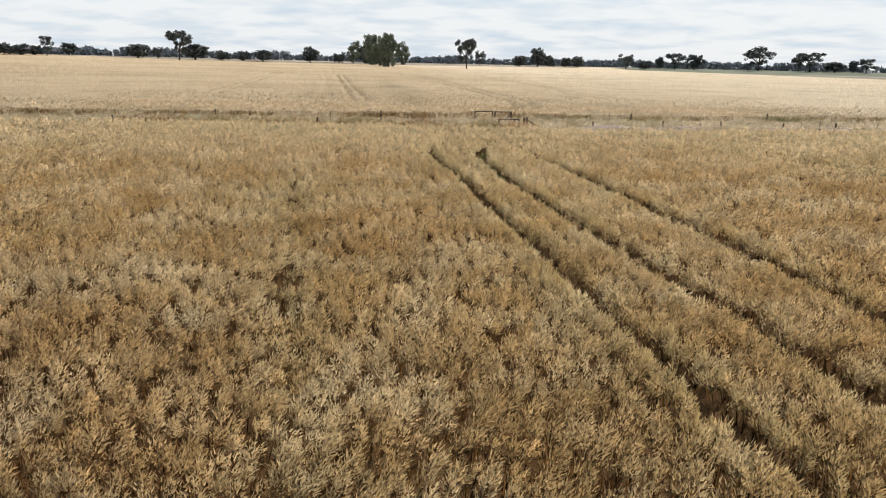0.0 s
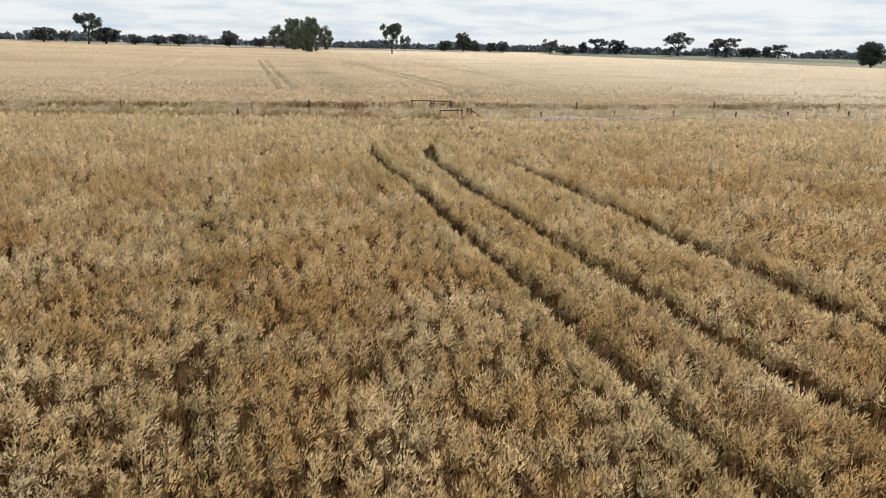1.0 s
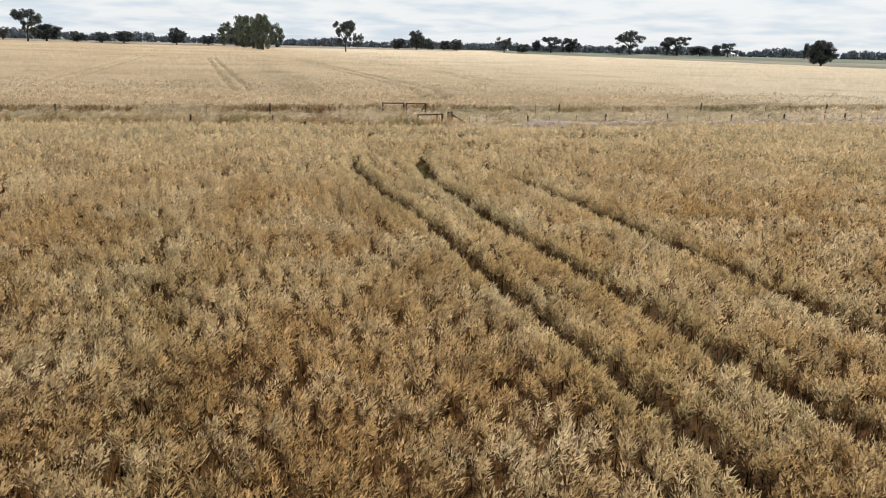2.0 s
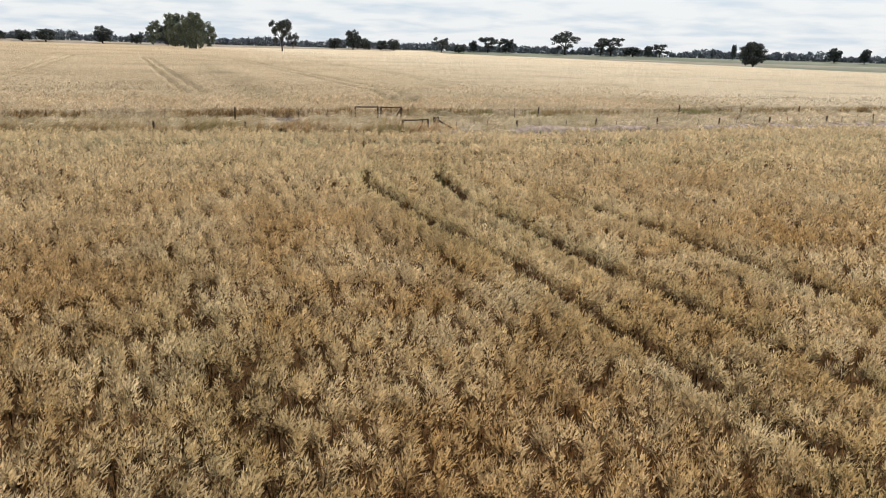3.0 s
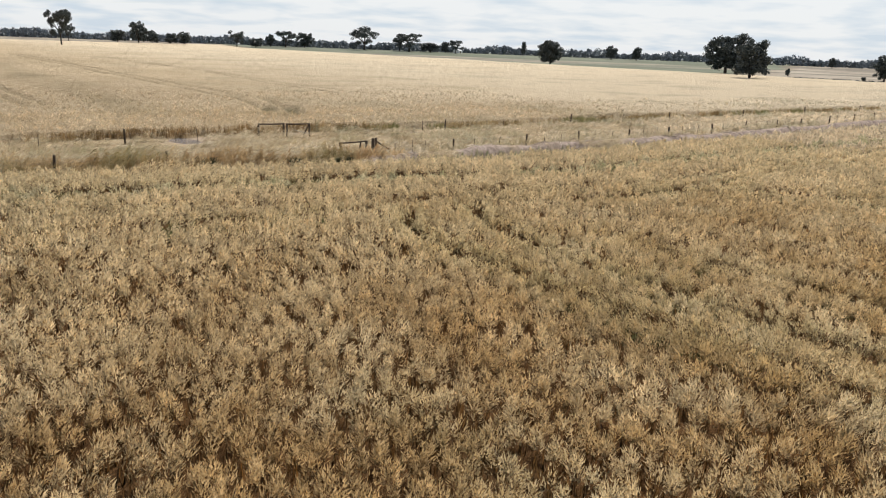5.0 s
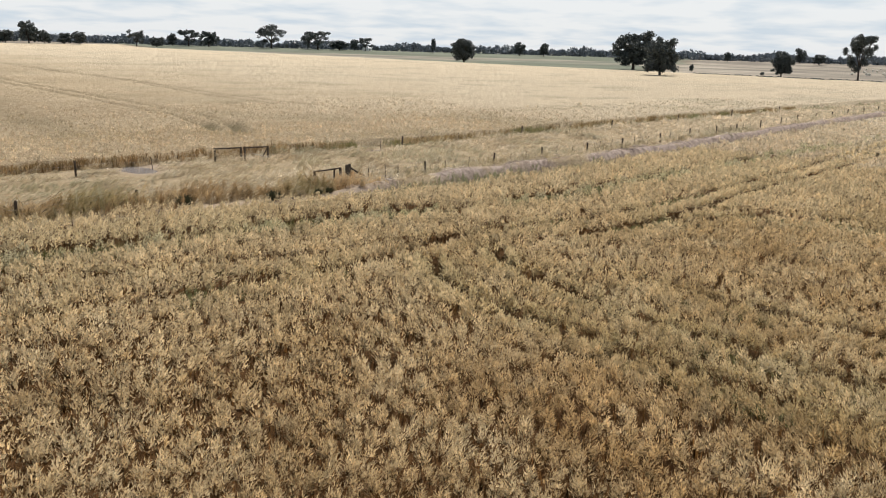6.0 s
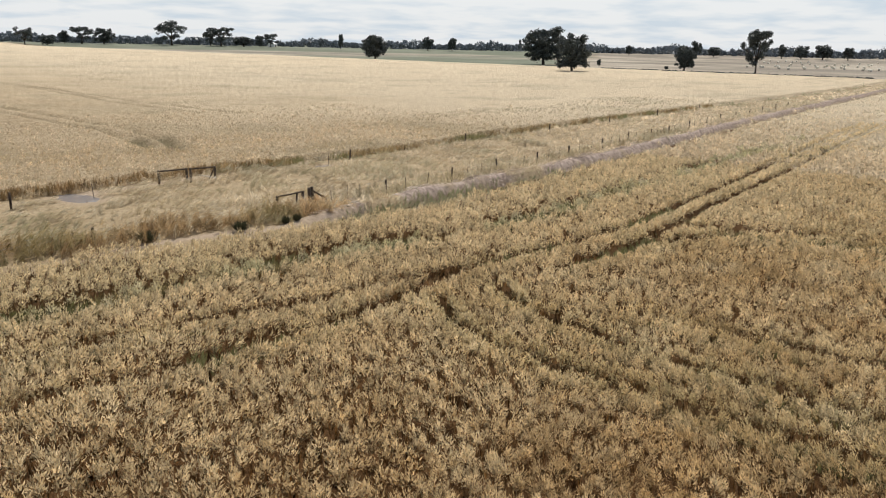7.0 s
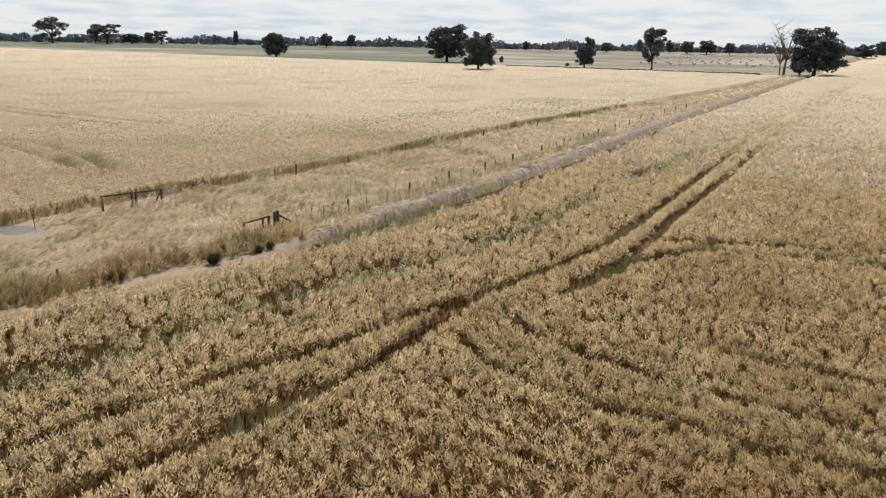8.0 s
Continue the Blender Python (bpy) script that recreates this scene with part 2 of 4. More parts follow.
# Some blue is mixed into this green to imitate haze.
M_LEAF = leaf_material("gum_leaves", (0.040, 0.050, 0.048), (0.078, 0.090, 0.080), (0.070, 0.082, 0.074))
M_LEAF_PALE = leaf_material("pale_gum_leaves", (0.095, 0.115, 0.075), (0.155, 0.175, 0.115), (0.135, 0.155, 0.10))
# Pale blue-grey leaves: the haze of distance is painted into the colour.
M_LEAF_HAZE = leaf_material("far_leaves_hazed", (0.115, 0.138, 0.158), (0.155, 0.178, 0.198), (0.135, 0.158, 0.178))

mat, nodes, links, bsdf = material("puddle_water")
bsdf.inputs["Base Color"].default_value = (0.26, 0.24, 0.23, 1)
bsdf.inputs["Roughness"].default_value = 0.05
bumped(nodes, links, bsdf, noise_at(nodes, links, 5.0, 3), 0.08, 0.02)
M_WATER = mat
mat, nodes, links, bsdf = material("hay")
links.new(mixed(nodes, links, noise_at(nodes, links, 7.0, 5), (0.66, 0.60, 0.48), (0.80, 0.74, 0.62)), bsdf.inputs["Base Color"])
bsdf.inputs["Roughness"].default_value = 0.9
M_HAY = mat
mat, nodes, links, bsdf = material("fence_wire")
links.new(mixed(nodes, links, noise_at(nodes, links, 3.0, 3), (0.22, 0.20, 0.18), (0.32, 0.30, 0.28)), bsdf.inputs["Base Color"])
bsdf.inputs["Metallic"].default_value, bsdf.inputs["Roughness"].default_value = 0.7, 0.55
M_WIRE = mat
mat, nodes, links, bsdf = material("shed_iron")
links.new(mixed(nodes, links, noise_at(nodes, links, 0.6, 3), (0.62, 0.63, 0.63), (0.74, 0.75, 0.75)), bsdf.inputs["Base Color"])
bsdf.inputs["Roughness"].default_value = 0.5
M_IRON = mat


# ---------------------------------------------------------------- helpers for shapes
rng = np.random.default_rng(11)


def vnoise(x, y, size, seed):
    """Smooth value noise, -1..1, over plan arrays; size in metres."""
    u, v = np.asarray(x, float) / size, np.asarray(y, float) / size
    i, j = np.floor(u), np.floor(v)
    fu, fv = u - i, v - j
    fu, fv = fu * fu * (3 - 2 * fu), fv * fv * (3 - 2 * fv)

    def h(a, b):
        s = np.sin(a * 127.1 + b * 311.7 + seed * 74.7) * 43758.5453
        return s - np.floor(s)
    return 2 * ((h(i, j) * (1 - fu) + h(i + 1, j) * fu) * (1 - fv) + (h(i, j + 1) * (1 - fu) + h(i + 1, j + 1) * fu) * fv) - 1


def smooth(a, b, v):
    s = np.clip((np.asarray(v, float) - a) / (b - a), 0, 1)
    return s * s * (3 - 2 * s)


def to_line(x, y, pts):
    """Distance of plan points from a polyline."""
    best = np.full(np.shape(x), 1e9)
    for (ax, ay), (bx, by) in zip(pts[:-1], pts[1:]):
        dx, dy = bx - ax, by - ay
        s = np.clip(((x - ax) * dx + (y - ay) * dy) / (dx * dx + dy * dy), 0, 1)
        best = np.minimum(best, np.hypot(x - ax - s * dx, y - ay - s * dy))
    return best


def line_y(x, pts):
    return np.interp(x, [p[0] for p in pts], [p[1] for p in pts])


def mesh_object(name, mesh, mat, parent=None):
    mesh.materials.append(mat)
    ob = new(name, mesh)
    if parent is not None:
        ob.parent = parent
    return ob


def blade_mesh(name, corners, attrs=None, normals=None):
    """A mesh of loose blades from an array (n, 3 or 4, 3); attrs and normals: one a blade, the normals those of the tuft it belongs to."""
    n, c = corners.shape[:2]
    me = bpy.data.meshes.new(name)
    me.vertices.add(c * n)
    me.vertices.foreach_set("co", np.ascontiguousarray(corners, np.float32).ravel())
    me.loops.add(c * n)
    me.loops.foreach_set("vertex_index", np.arange(c * n, dtype=np.int32))
    me.polygons.add(n)
    me.polygons.foreach_set("loop_start", np.arange(0, c * n, c, dtype=np.int32))
    for key, value in (attrs or {}).items():
        me.attributes.new(key, "FLOAT", "POINT").data.foreach_set("value", np.repeat(value, c).astype(np.float32))
    if normals is not None:
        normals = normals / np.linalg.norm(normals, axis=1)[:, None]
        me.attributes.new("custom_normal", "FLOAT_VECTOR", "POINT").data.foreach_set("vector", np.repeat(normals, c, axis=0).astype(np.float32).ravel())
    me.update(calc_edges=True)
    return me


def sheet_mesh(name, xs, ys, height, attrs=None):
    """A grid sheet over the given lines of x and y."""
    gx, gy = np.meshgrid(xs, ys)
    co = np.stack([gx, gy, height(gx, gy)], -1).reshape(-1, 3)
    nx, ny = len(xs), len(ys)
    a = (np.arange(ny - 1)[:, None] * nx + np.arange(nx - 1)[None, :]).ravel()
    faces = np.stack([a, a + 1, a + nx + 1, a + nx], -1)
    me = bpy.data.meshes.new(name)
    me.vertices.add(len(co))
    me.vertices.foreach_set("co", co.astype(np.float32).ravel())
    me.loops.add(faces.size)
    me.loops.foreach_set("vertex_index", faces.astype(np.int32).ravel())
    me.polygons.add(len(faces))
    me.polygons.foreach_set("loop_start", np.arange(0, faces.size, 4, dtype=np.int32))
    me.polygons.foreach_set("use_smooth", np.ones(len(faces), bool))
    for key, fn in (attrs or {}).items():
        me.attributes.new(key, "FLOAT", "POINT").data.foreach_set("value", np.asarray(fn(gx, gy), np.float32).ravel())
    me.update(calc_edges=True)
    return me


def lines(*stretches):
    """Grid lines from stretches (start, end, step)."""
    out = [np.arange(a, b, s) for a, b, s in stretches]
    return np.unique(np.round(np.concatenate(out + [[stretches[-1][1]]]), 3))


def part(name, bm, mat, parent, label=""):
    me = bpy.data.meshes.new(name)
    bm.to_mesh(me)
    bm.free()
    ob = mesh_object(name, me, mat, parent)
    if label:
        tagged(ob, label)
    return ob


def tube(bm, pts, radii, sides=7, cap=True):
    """A tapered round limb through points."""
    rings = []
    for i, p in enumerate(pts):
        p = Vector(p)
        d = (Vector(pts[min(i + 1, len(pts) - 1)]) - Vector(pts[max(i - 1, 0)])).normalized()
        side = d.cross(Vector((0.31, 0.9, 0.17))).normalized()
        up = d.cross(side)
        rings.append([bm.verts.new(p + radii[i] * (math.cos(2 * math.pi * k / sides) * side + math.sin(2 * math.pi * k / sides) * up)) for k in range(sides)])
    for lo, hi in zip(rings[:-1], rings[1:]):
        for k in range(sides):
            bm.faces.new((lo[k], lo[(k + 1) % sides], hi[(k + 1) % sides], hi[k]))
    if cap:
        bm.faces.new(rings[-1])
        bm.faces.new(list(reversed(rings[0])))
    for f in bm.faces:
        f.smooth = True
    return bm


# ---------------------------------------------------------------- the plan
EDGE_SOUTH = [(-900, 74), (-60, 56.5), (-10, 54.4), (0.4, 53.6), (4.3, 53.1), (8.7, 51.9), (12.5, 51.1), (16, 50.5), (24.5, 50.5), (42, 51.6), (79, 54), (221, 62), (265, 64.6), (900, 101)]
BANK = [(-900, 76), (-60, 58), (14, 53.2), (17, 53.2), (33, 53.4), (48, 54.3), (90, 57.4), (251, 66.4), (900, 103.5)]
FENCE_SOUTH = [(-60, 56), (30, 56), (40, 56.9), (56, 58.0), (88, 60.4), (150, 63.9), (262, 70)]
FENCE_NORTH = [(-60, 64), (6, 65.4), (13, 66.6), (15, 67), (18.2, 66.3), (40, 67.2), (100, 68.6), (262, 71.5)]
EDGE_NORTH = [(-900, 64), (-60, 66.5), (8, 68.4), (20, 68.6), (30, 67.9), (44, 68.6), (70, 70.0), (104, 69.9), (175, 70.2), (262, 74), (900, 108)]
WHEELS = [
    [(8.9, 40.3), (7.8, 38.6), (7.2, 36.7), (7.2, 34), (7.2, 30), (7.4, 25), (7.5, 16), (7.6, 11), (7.7, 7), (7.9, 2), (7.9, -12)],
    [(11.4, 39.8), (10.7, 38.9), (10.1, 37.0), (9.5, 33.5), (9.4, 29), (9.3, 25), (9.5, 18), (9.7, 13), (10.2, 8), (10.4, -12)],
    [(12.4, 35.5), (12.6, 28), (12.7, 22), (12.8, 17), (12.9, 13), (12.8, 7), (12.8, -12)],
    [(-10, 42.9), (-1.6, 42.2), (1.8, 41.6), (5.4, 41.3), (9, 41.6), (13.5, 42), (16.5, 41.6), (21.2, 41), (27.2, 41.2), (37, 41.9), (54, 43.3), (77, 45.1), (103, 45.6), (220, 51)],
    [(-10, 45.6), (-2.4, 45.1), (1.5, 44.4), (4, 44), (6.6, 43.2), (9.2, 42.9), (13.5, 42)],
    [(15.2, 39.6), (17.3, 39.2), (20.8, 39.2), (28.8, 40), (38, 40.5), (52, 41.5), (62, 42.2), (89, 43.8), (220, 49.2)],
    [(25.2, 38.9), (26.3, 37.1), (27.1, 34.3), (28.4, 30.3), (30, 24), (31, 0)],
    [(20.2, 39.3), (23.9, 37.3), (25.5, 33.6), (26.3, 30.2), (27.5, 24), (28.6, 0)],
    [(54.6, 45.6), (61, 42.5), (63.9, 39.7), (65.1, 32.8), (66, 24), (66, 0)],
]
NARROW = [1.12, 0.90, 0.82, 0.8, 0.85, 0.78, 0.55, 0.55, 0.55]
GRASSED = [[(1.5, 41.8), (4, 41.5)], [(13.5, 42), (18.5, 41.4)], [(16, 39.5), (21.5, 39.3)], [(24, 41.1), (28, 41.3)], [(25.6, 37.8), (26.9, 34.3), (28.4, 30.3), (30, 24)], [(23.9, 37.3), (25.5, 33.6), (26.3, 30.2), (27.5, 24)], [(61, 42.5), (63.9, 39.7), (65.1, 32.8), (66, 24)]]
FAINT = [[(0.6, 28.4), (0.8, 23), (1.3, 12), (1.8, 7), (2.1, 3)], [(-11, 41), (-10.9, 34), (-11, 20)], [(-12.7, 41), (-12.6, 34), (-12.7, 20)]]
WEEDS = [(-6, 49), (-0.5, 48.6), (2.1, 48.1), (7, 47.8), (11, 47.1), (15, 46.2), (18.5, 45.6), (23, 45.5), (32, 45.8), (45, 46.2), (72, 46.6)]
NORTH_WHEELS = [
    [(4.2, 86), (3.3, 125), (1.3, 230)], [(5.8, 87), (4.9, 125), (2.9, 230)],
    [(-15.5, 100), (-15.6, 140), (-17, 240)], [(-13.7, 100), (-13.8, 140), (-15.2, 240)],
    [(21.3, 79.9), (22.4, 82.8), (22.9, 85.6), (23.4, 90), (23.6, 95), (23.3, 104), (23.6, 116), (24.2, 240)],
    [(22.3, 77.6), (23.8, 80.3), (25.1, 84.3), (25.6, 90), (25.7, 99), (25.6, 110), (25.8, 120), (26.6, 240)],
    [(21.8, 80.3), (23.1, 84.6)], [(22.9, 78.0), (25.4, 84.5)],
    [(39.0, 100), (38.8, 110), (39, 120), (40.4, 131), (42.2, 151), (44, 240)], [(42.2, 96), (41.8, 106), (41.6, 118), (43, 140), (46, 240)],
    [(27.1, 78.3), (30.5, 78.6), (34.2, 77.6)],
    [(43.6, 80.1), (56, 81), (71, 80.5), (85, 81)], [(50, 83.2), (60, 83.5), (72, 82.8), (80, 83)],
]
SAND = [(2, 55.1), (5, 55.0), (8, 54.7), (10, 54.2), (12.5, 53.7), (15.5, 53.1)]
GRASS_SOUTH = [(-900, 78), (-60, 57.9), (-10, 56.2), (3, 55.4), (6.8, 55.1), (9.3, 54.7), (10.9, 54.4), (13, 53.9), (14.5, 53.0), (18, 51.1), (42, 52.2), (79, 54.6), (221, 62.6), (900, 101.6)]


def rise(x, y):
    """The gentle fall and rise of the land."""
    x, y = np.asarray(x, float) / 0.6, np.asarray(y, float) / 0.6
    d = np.hypot(x - 5, y - 40)
    turn = np.arctan2(x - 5, y - 40) / np.pi * 2
    u = 0.0045 * (1 - 0.75 * np.clip(turn, 0, 1)) * np.maximum(0, d - 90)
    west = 0.004 * np.maximum(0, -x - 50) * np.clip((y - 150) / 400, 0, 1)
    return 0.6 * (4 * np.tanh(u / 4) + np.minimum(west, 3)) + 2.5 * np.clip((d * 0.6 - 700) / 60, 0, 1)


def ground_z(x, y):
    z = rise(x, y) + 0.04 * vnoise(x, y, 3.0, 3) + 0.02 * vnoise(x, y, 0.8, 4)
    off = y - line_y(x, BANK)
    along = smooth(12, 18, x)
    z = z + along * (0.55 + 0.12 * vnoise(x, y, 1.4, 5)) * np.exp(-((off - 0.2) / 0.6) ** 2) - along * 0.55 * np.exp(-((off + 0.95) / 0.5) ** 2)
    for px, py, rx, ry in PUDDLES:
        z = z - 0.16 * np.exp(-(((x - px) / rx) ** 2 + ((y - py) / ry) ** 2) ** 1.5)
    return z


PUDDLES = [(9.9, 66.7, 1.15, 2.0), (27.0, 66.4, 0.9, 0.5)]


def rut(x, y, wheels=WHEELS, width=0.30):
    d = np.full(np.shape(x), 1e9)
    wob = 0.05 * vnoise(x, y, 1.3, 31) + 0.03 * vnoise(x, y, 0.45, 32)
    for i, w in enumerate(wheels):
        d = np.minimum(d, to_line(x, y, w) * (NARROW[i] if wheels is WHEELS else 1))
    if wheels is WHEELS:
        for w in GRASSED:
            d = np.minimum(d, 0.66 * to_line(x, y, w))
    ends = 1 - 0.5 * smooth(36, 39.5, y) * (y < 40.9) * (x > 5) * (x < 13.2) if wheels is WHEELS else 1
    return np.exp(-(np.maximum(d + wob, 0) / width) ** 2) * ends


def grassy(x, y):
    """Stretches of wheel mark where grass has come up thick and green."""
    d = np.full(np.shape(x), 1e9)
    for w in GRASSED:
        d = np.minimum(d, to_line(x, y, w))
    return np.exp(-(d / 0.55) ** 4)


def weedy(x, y):
    return np.exp(-(to_line(x, y, WEEDS) / 0.85) ** 4) * smooth(-0.45, 0.05, vnoise(x, y, 3.4, 21) + 0.4 * vnoise(x, y, 1.1, 22))


def gaps(x, y):
    """Thin spots in the crop."""
    return smooth(0.45, 0.75, 0.6 * vnoise(x, y, 0.75, 41) + 0.5 * vnoise(x, y, 0.33, 42) + 0.15 * vnoise(x, y, 6.0, 43))


def crop_top(x, y):
    rows = np.cos(2 * np.pi * (x + 0.3 * vnoise(x, y, 7.0, 58)) / 0.7) * (1 - smooth(36, 41, y)) + np.cos(2 * np.pi * (y - 0.04 * x + 0.3 * vnoise(x, y, 7.0, 59)) / 0.75) * smooth(41, 44, y)
    h = (0.76 + 0.04 * vnoise(x, y, 2.6, 51) + 0.045 * vnoise(x, y, 0.62, 52) + 0.08 * rows * smooth(-0.5, 0.4, vnoise(x, y, 5.0, 60))) * (1 + 0.03 * rut(x, y, WHEELS, 0.8))
    worn = np.maximum(rut(x, y) * (0.95 + 0.1 * vnoise(x, y, 1.1, 54)), 0.6 * rut(x, y, FAINT, 0.28) * smooth(-0.3, 0.4, vnoise(x, y, 1.6, 55)))
    return h * (1 - 0.78 * np.clip(worn, 0, 1)) * (1 - 0.28 * gaps(x, y)) * (1 - 0.25 * weedy(x, y))


def crop_green(x, y):
    g = 0.55 * rut(x, y, WHEELS, 0.36) * smooth(-0.3, 0.4, vnoise(x, y, 2.2, 61)) + 0.75 * weedy(x, y)
    g = g + 0.12 * smooth(0.15, 0.8, vnoise(x, y, 5.5, 62)) + 0.14 * rut(x, y, FAINT, 0.8) + 0.22 * rut(x, y, WHEELS[:3], 0.9)
    return np.clip(g, 0, 0.85)


# ---------------------------------------------------------------- ground sheet
def zone_turf(x, y):
    return smooth(-0.1, 0.5, y - line_y(x, EDGE_SOUTH)) * (1 - smooth(-0.3, 0.3, y - line_y(x, EDGE_NORTH)))


def zone_sand(x, y):
    off = to_line(x, y, SAND) + 0.25 * vnoise(x, y, 1.5, 71)
    mud = 0.8 * np.exp(-((y - line_y(x, EDGE_NORTH) + 0.95) / 0.5) ** 4) * smooth(9, 11, x) * (1 - smooth(18, 22, x))
    return (mud + np.exp(-(np.maximum(off, 0) / 0.40) ** 4) * smooth(3, 8, x) + 0.8 * sum(np.exp(-(((x - a) / (1.35 * c)) ** 2 + ((y - b) / (1.25 * d)) ** 2) ** 2) for a, b, c, d in PUDDLES)).clip(0, 1)


def zone_spoil(x, y):
    off = y - line_y(x, BANK) - 0.12
    patch = smooth(-0.5, 0.1, vnoise(x, y * 0.5, 3.2, 72) + 0.5 * vnoise(x, y, 0.9, 73) + 0.8 * smooth(30, 50, x))
    return np.exp(-((off + 0.1 + 0.15 * vnoise(x, y, 1.0, 74)) / 0.52) ** 4) * smooth(14, 18, x) * patch


def zone_pasture(x, y):
    return smooth(266, 270, x) * smooth(-2, 4, y - 205 - 0.52 * (x - 285))


def zone_stubble(x, y):
    east = smooth(266, 270, x) * (1 - smooth(-2, 4, y - 205 - 0.52 * (x - 285))) * smooth(-1, 1, y - line_y(x, BANK) - 3)
    d = np.hypot(x, y)
    strip = smooth(266, 270, x) * smooth(480, 510, d) * (1 - smooth(660, 700, d)) * smooth(-0.7, -0.2, vnoise(x, y, 90.0, 75))
    return np.maximum(np.maximum(east, 0.85 * strip), 0.9 * smooth(690, 720, y) * (1 - smooth(260, 270, x)))


gx = lines((-2600, -300, 230), (-300, -60, 12), (-60, -20, 2), (-20, 60, 0.55), (60, 120, 1.5), (120, 300, 4), (300, 900, 30), (900, 2600, 170))
gy = lines((-1800, -200, 200), (-200, -12, 12), (-12, 49, 1.2), (49, 70, 0.3), (70, 120, 2), (120, 300, 6), (300, 900, 20), (900, 3400, 160))
ground = mesh_object("ground", sheet_mesh("ground", gx, gy, ground_z, {"turf": zone_turf, "sand": zone_sand, "spoil": zone_spoil, "pasture": zone_pasture, "stubble": zone_stubble}), M_GROUND)
tagged(ground, "dry brown farmland soil with grassy verge and pasture", "ground", kind="structure")

# ---------------------------------------------------------------- wheat
WIND = (0.55, 0.25)


def blades(box, cell, per, radius, length, width, top, keep, green, lean=0.45, fan=1.0, dome=0.30, droop=0.0, seed=1, low=0.93, under=0.25, vary=0.12, comb=(0, 0)):
    """Rounded tufts of narrow blades, one to a cell of the plan's box: corners (n, 4, 3) and the green value of each."""
    r = np.random.default_rng(seed)
    tx, ty = np.meshgrid(np.arange(box[0], box[1], cell), np.arange(box[2], box[3], cell))
    tx, ty = tx.ravel() + cell * r.uniform(-0.5, 0.5, tx.size), ty.ravel() + cell * r.uniform(-0.5, 0.5, ty.size)
    ok = r.random(len(tx)) < keep(tx, ty)
    tx, ty = tx[ok], ty[ok]
    n = len(tx)
    tall, wide = r.normal(1, vary, n), radius * r.uniform(0.7, 1.25, n)
    bx = comb[0] + WIND[0] * lean + 0.5 * lean * vnoise(tx, ty, 3.5, seed + 5) + r.normal(0, 0.15, n)
    by = comb[1] + WIND[1] * lean + 0.5 * lean * vnoise(tx, ty, 3.0, seed + 6) + r.normal(0, 0.15, n)
    rho, a = np.sqrt(r.random((n, per))), r.uniform(0, 2 * np.pi, (n, per))
    rx, ry = rho * np.cos(a), rho * np.sin(a)
    px, py = (tx[:, None] + wide[:, None] * rx).ravel(), (ty[:, None] + wide[:, None] * ry).ravel()
    dx = (bx[:, None] + fan * rx + r.normal(0, 0.2, (n, per))).ravel()
    dy = (by[:, None] + fan * ry + r.normal(0, 0.2, (n, per))).ravel()
    scale = 1 / np.sqrt(dx * dx + dy * dy + 0.8)
    d = np.stack([dx * scale, dy * scale, 0.894 * scale], -1)
    m = len(px)
    ln = length * r.uniform(0.7, 1.25, m)
    drop = np.where(r.random(m) < under, r.uniform(0.55, 0.9, m), r.uniform(low, 1.05, m))
    h = np.repeat(top(tx, ty) * tall, per) * (1 - dome * rho.ravel() ** 2) * drop
    tip = np.stack([px, py, np.repeat(rise(tx, ty), per) + h], -1)
    base = tip - d * ln[:, None]
    tip[:, 2] -= droop * ln
    side = np.stack([-d[:, 1], d[:, 0], r.normal(0, 0.35, m)], -1) + r.normal(0, 0.35, (m, 3))
    side *= (0.5 * width * r.uniform(0.7, 1.3, m) / np.linalg.norm(side, axis=1))[:, None]
    mid = base * 0.42 + tip * 0.58
    mid[:, 2] += droop * ln * 0.45
    soft = np.stack([0.4 * dx * scale, 0.4 * dy * scale, np.full(m, 0.7)], -1) + r.normal(0, 0.3, (m, 3))
    return np.stack([base, mid - side, tip, mid + side], 1), np.repeat(green(tx, ty), per), np.repeat(r.normal(0, 0.8, n) + 1.2 * vnoise(tx, ty, 1.7, seed + 7), per), soft


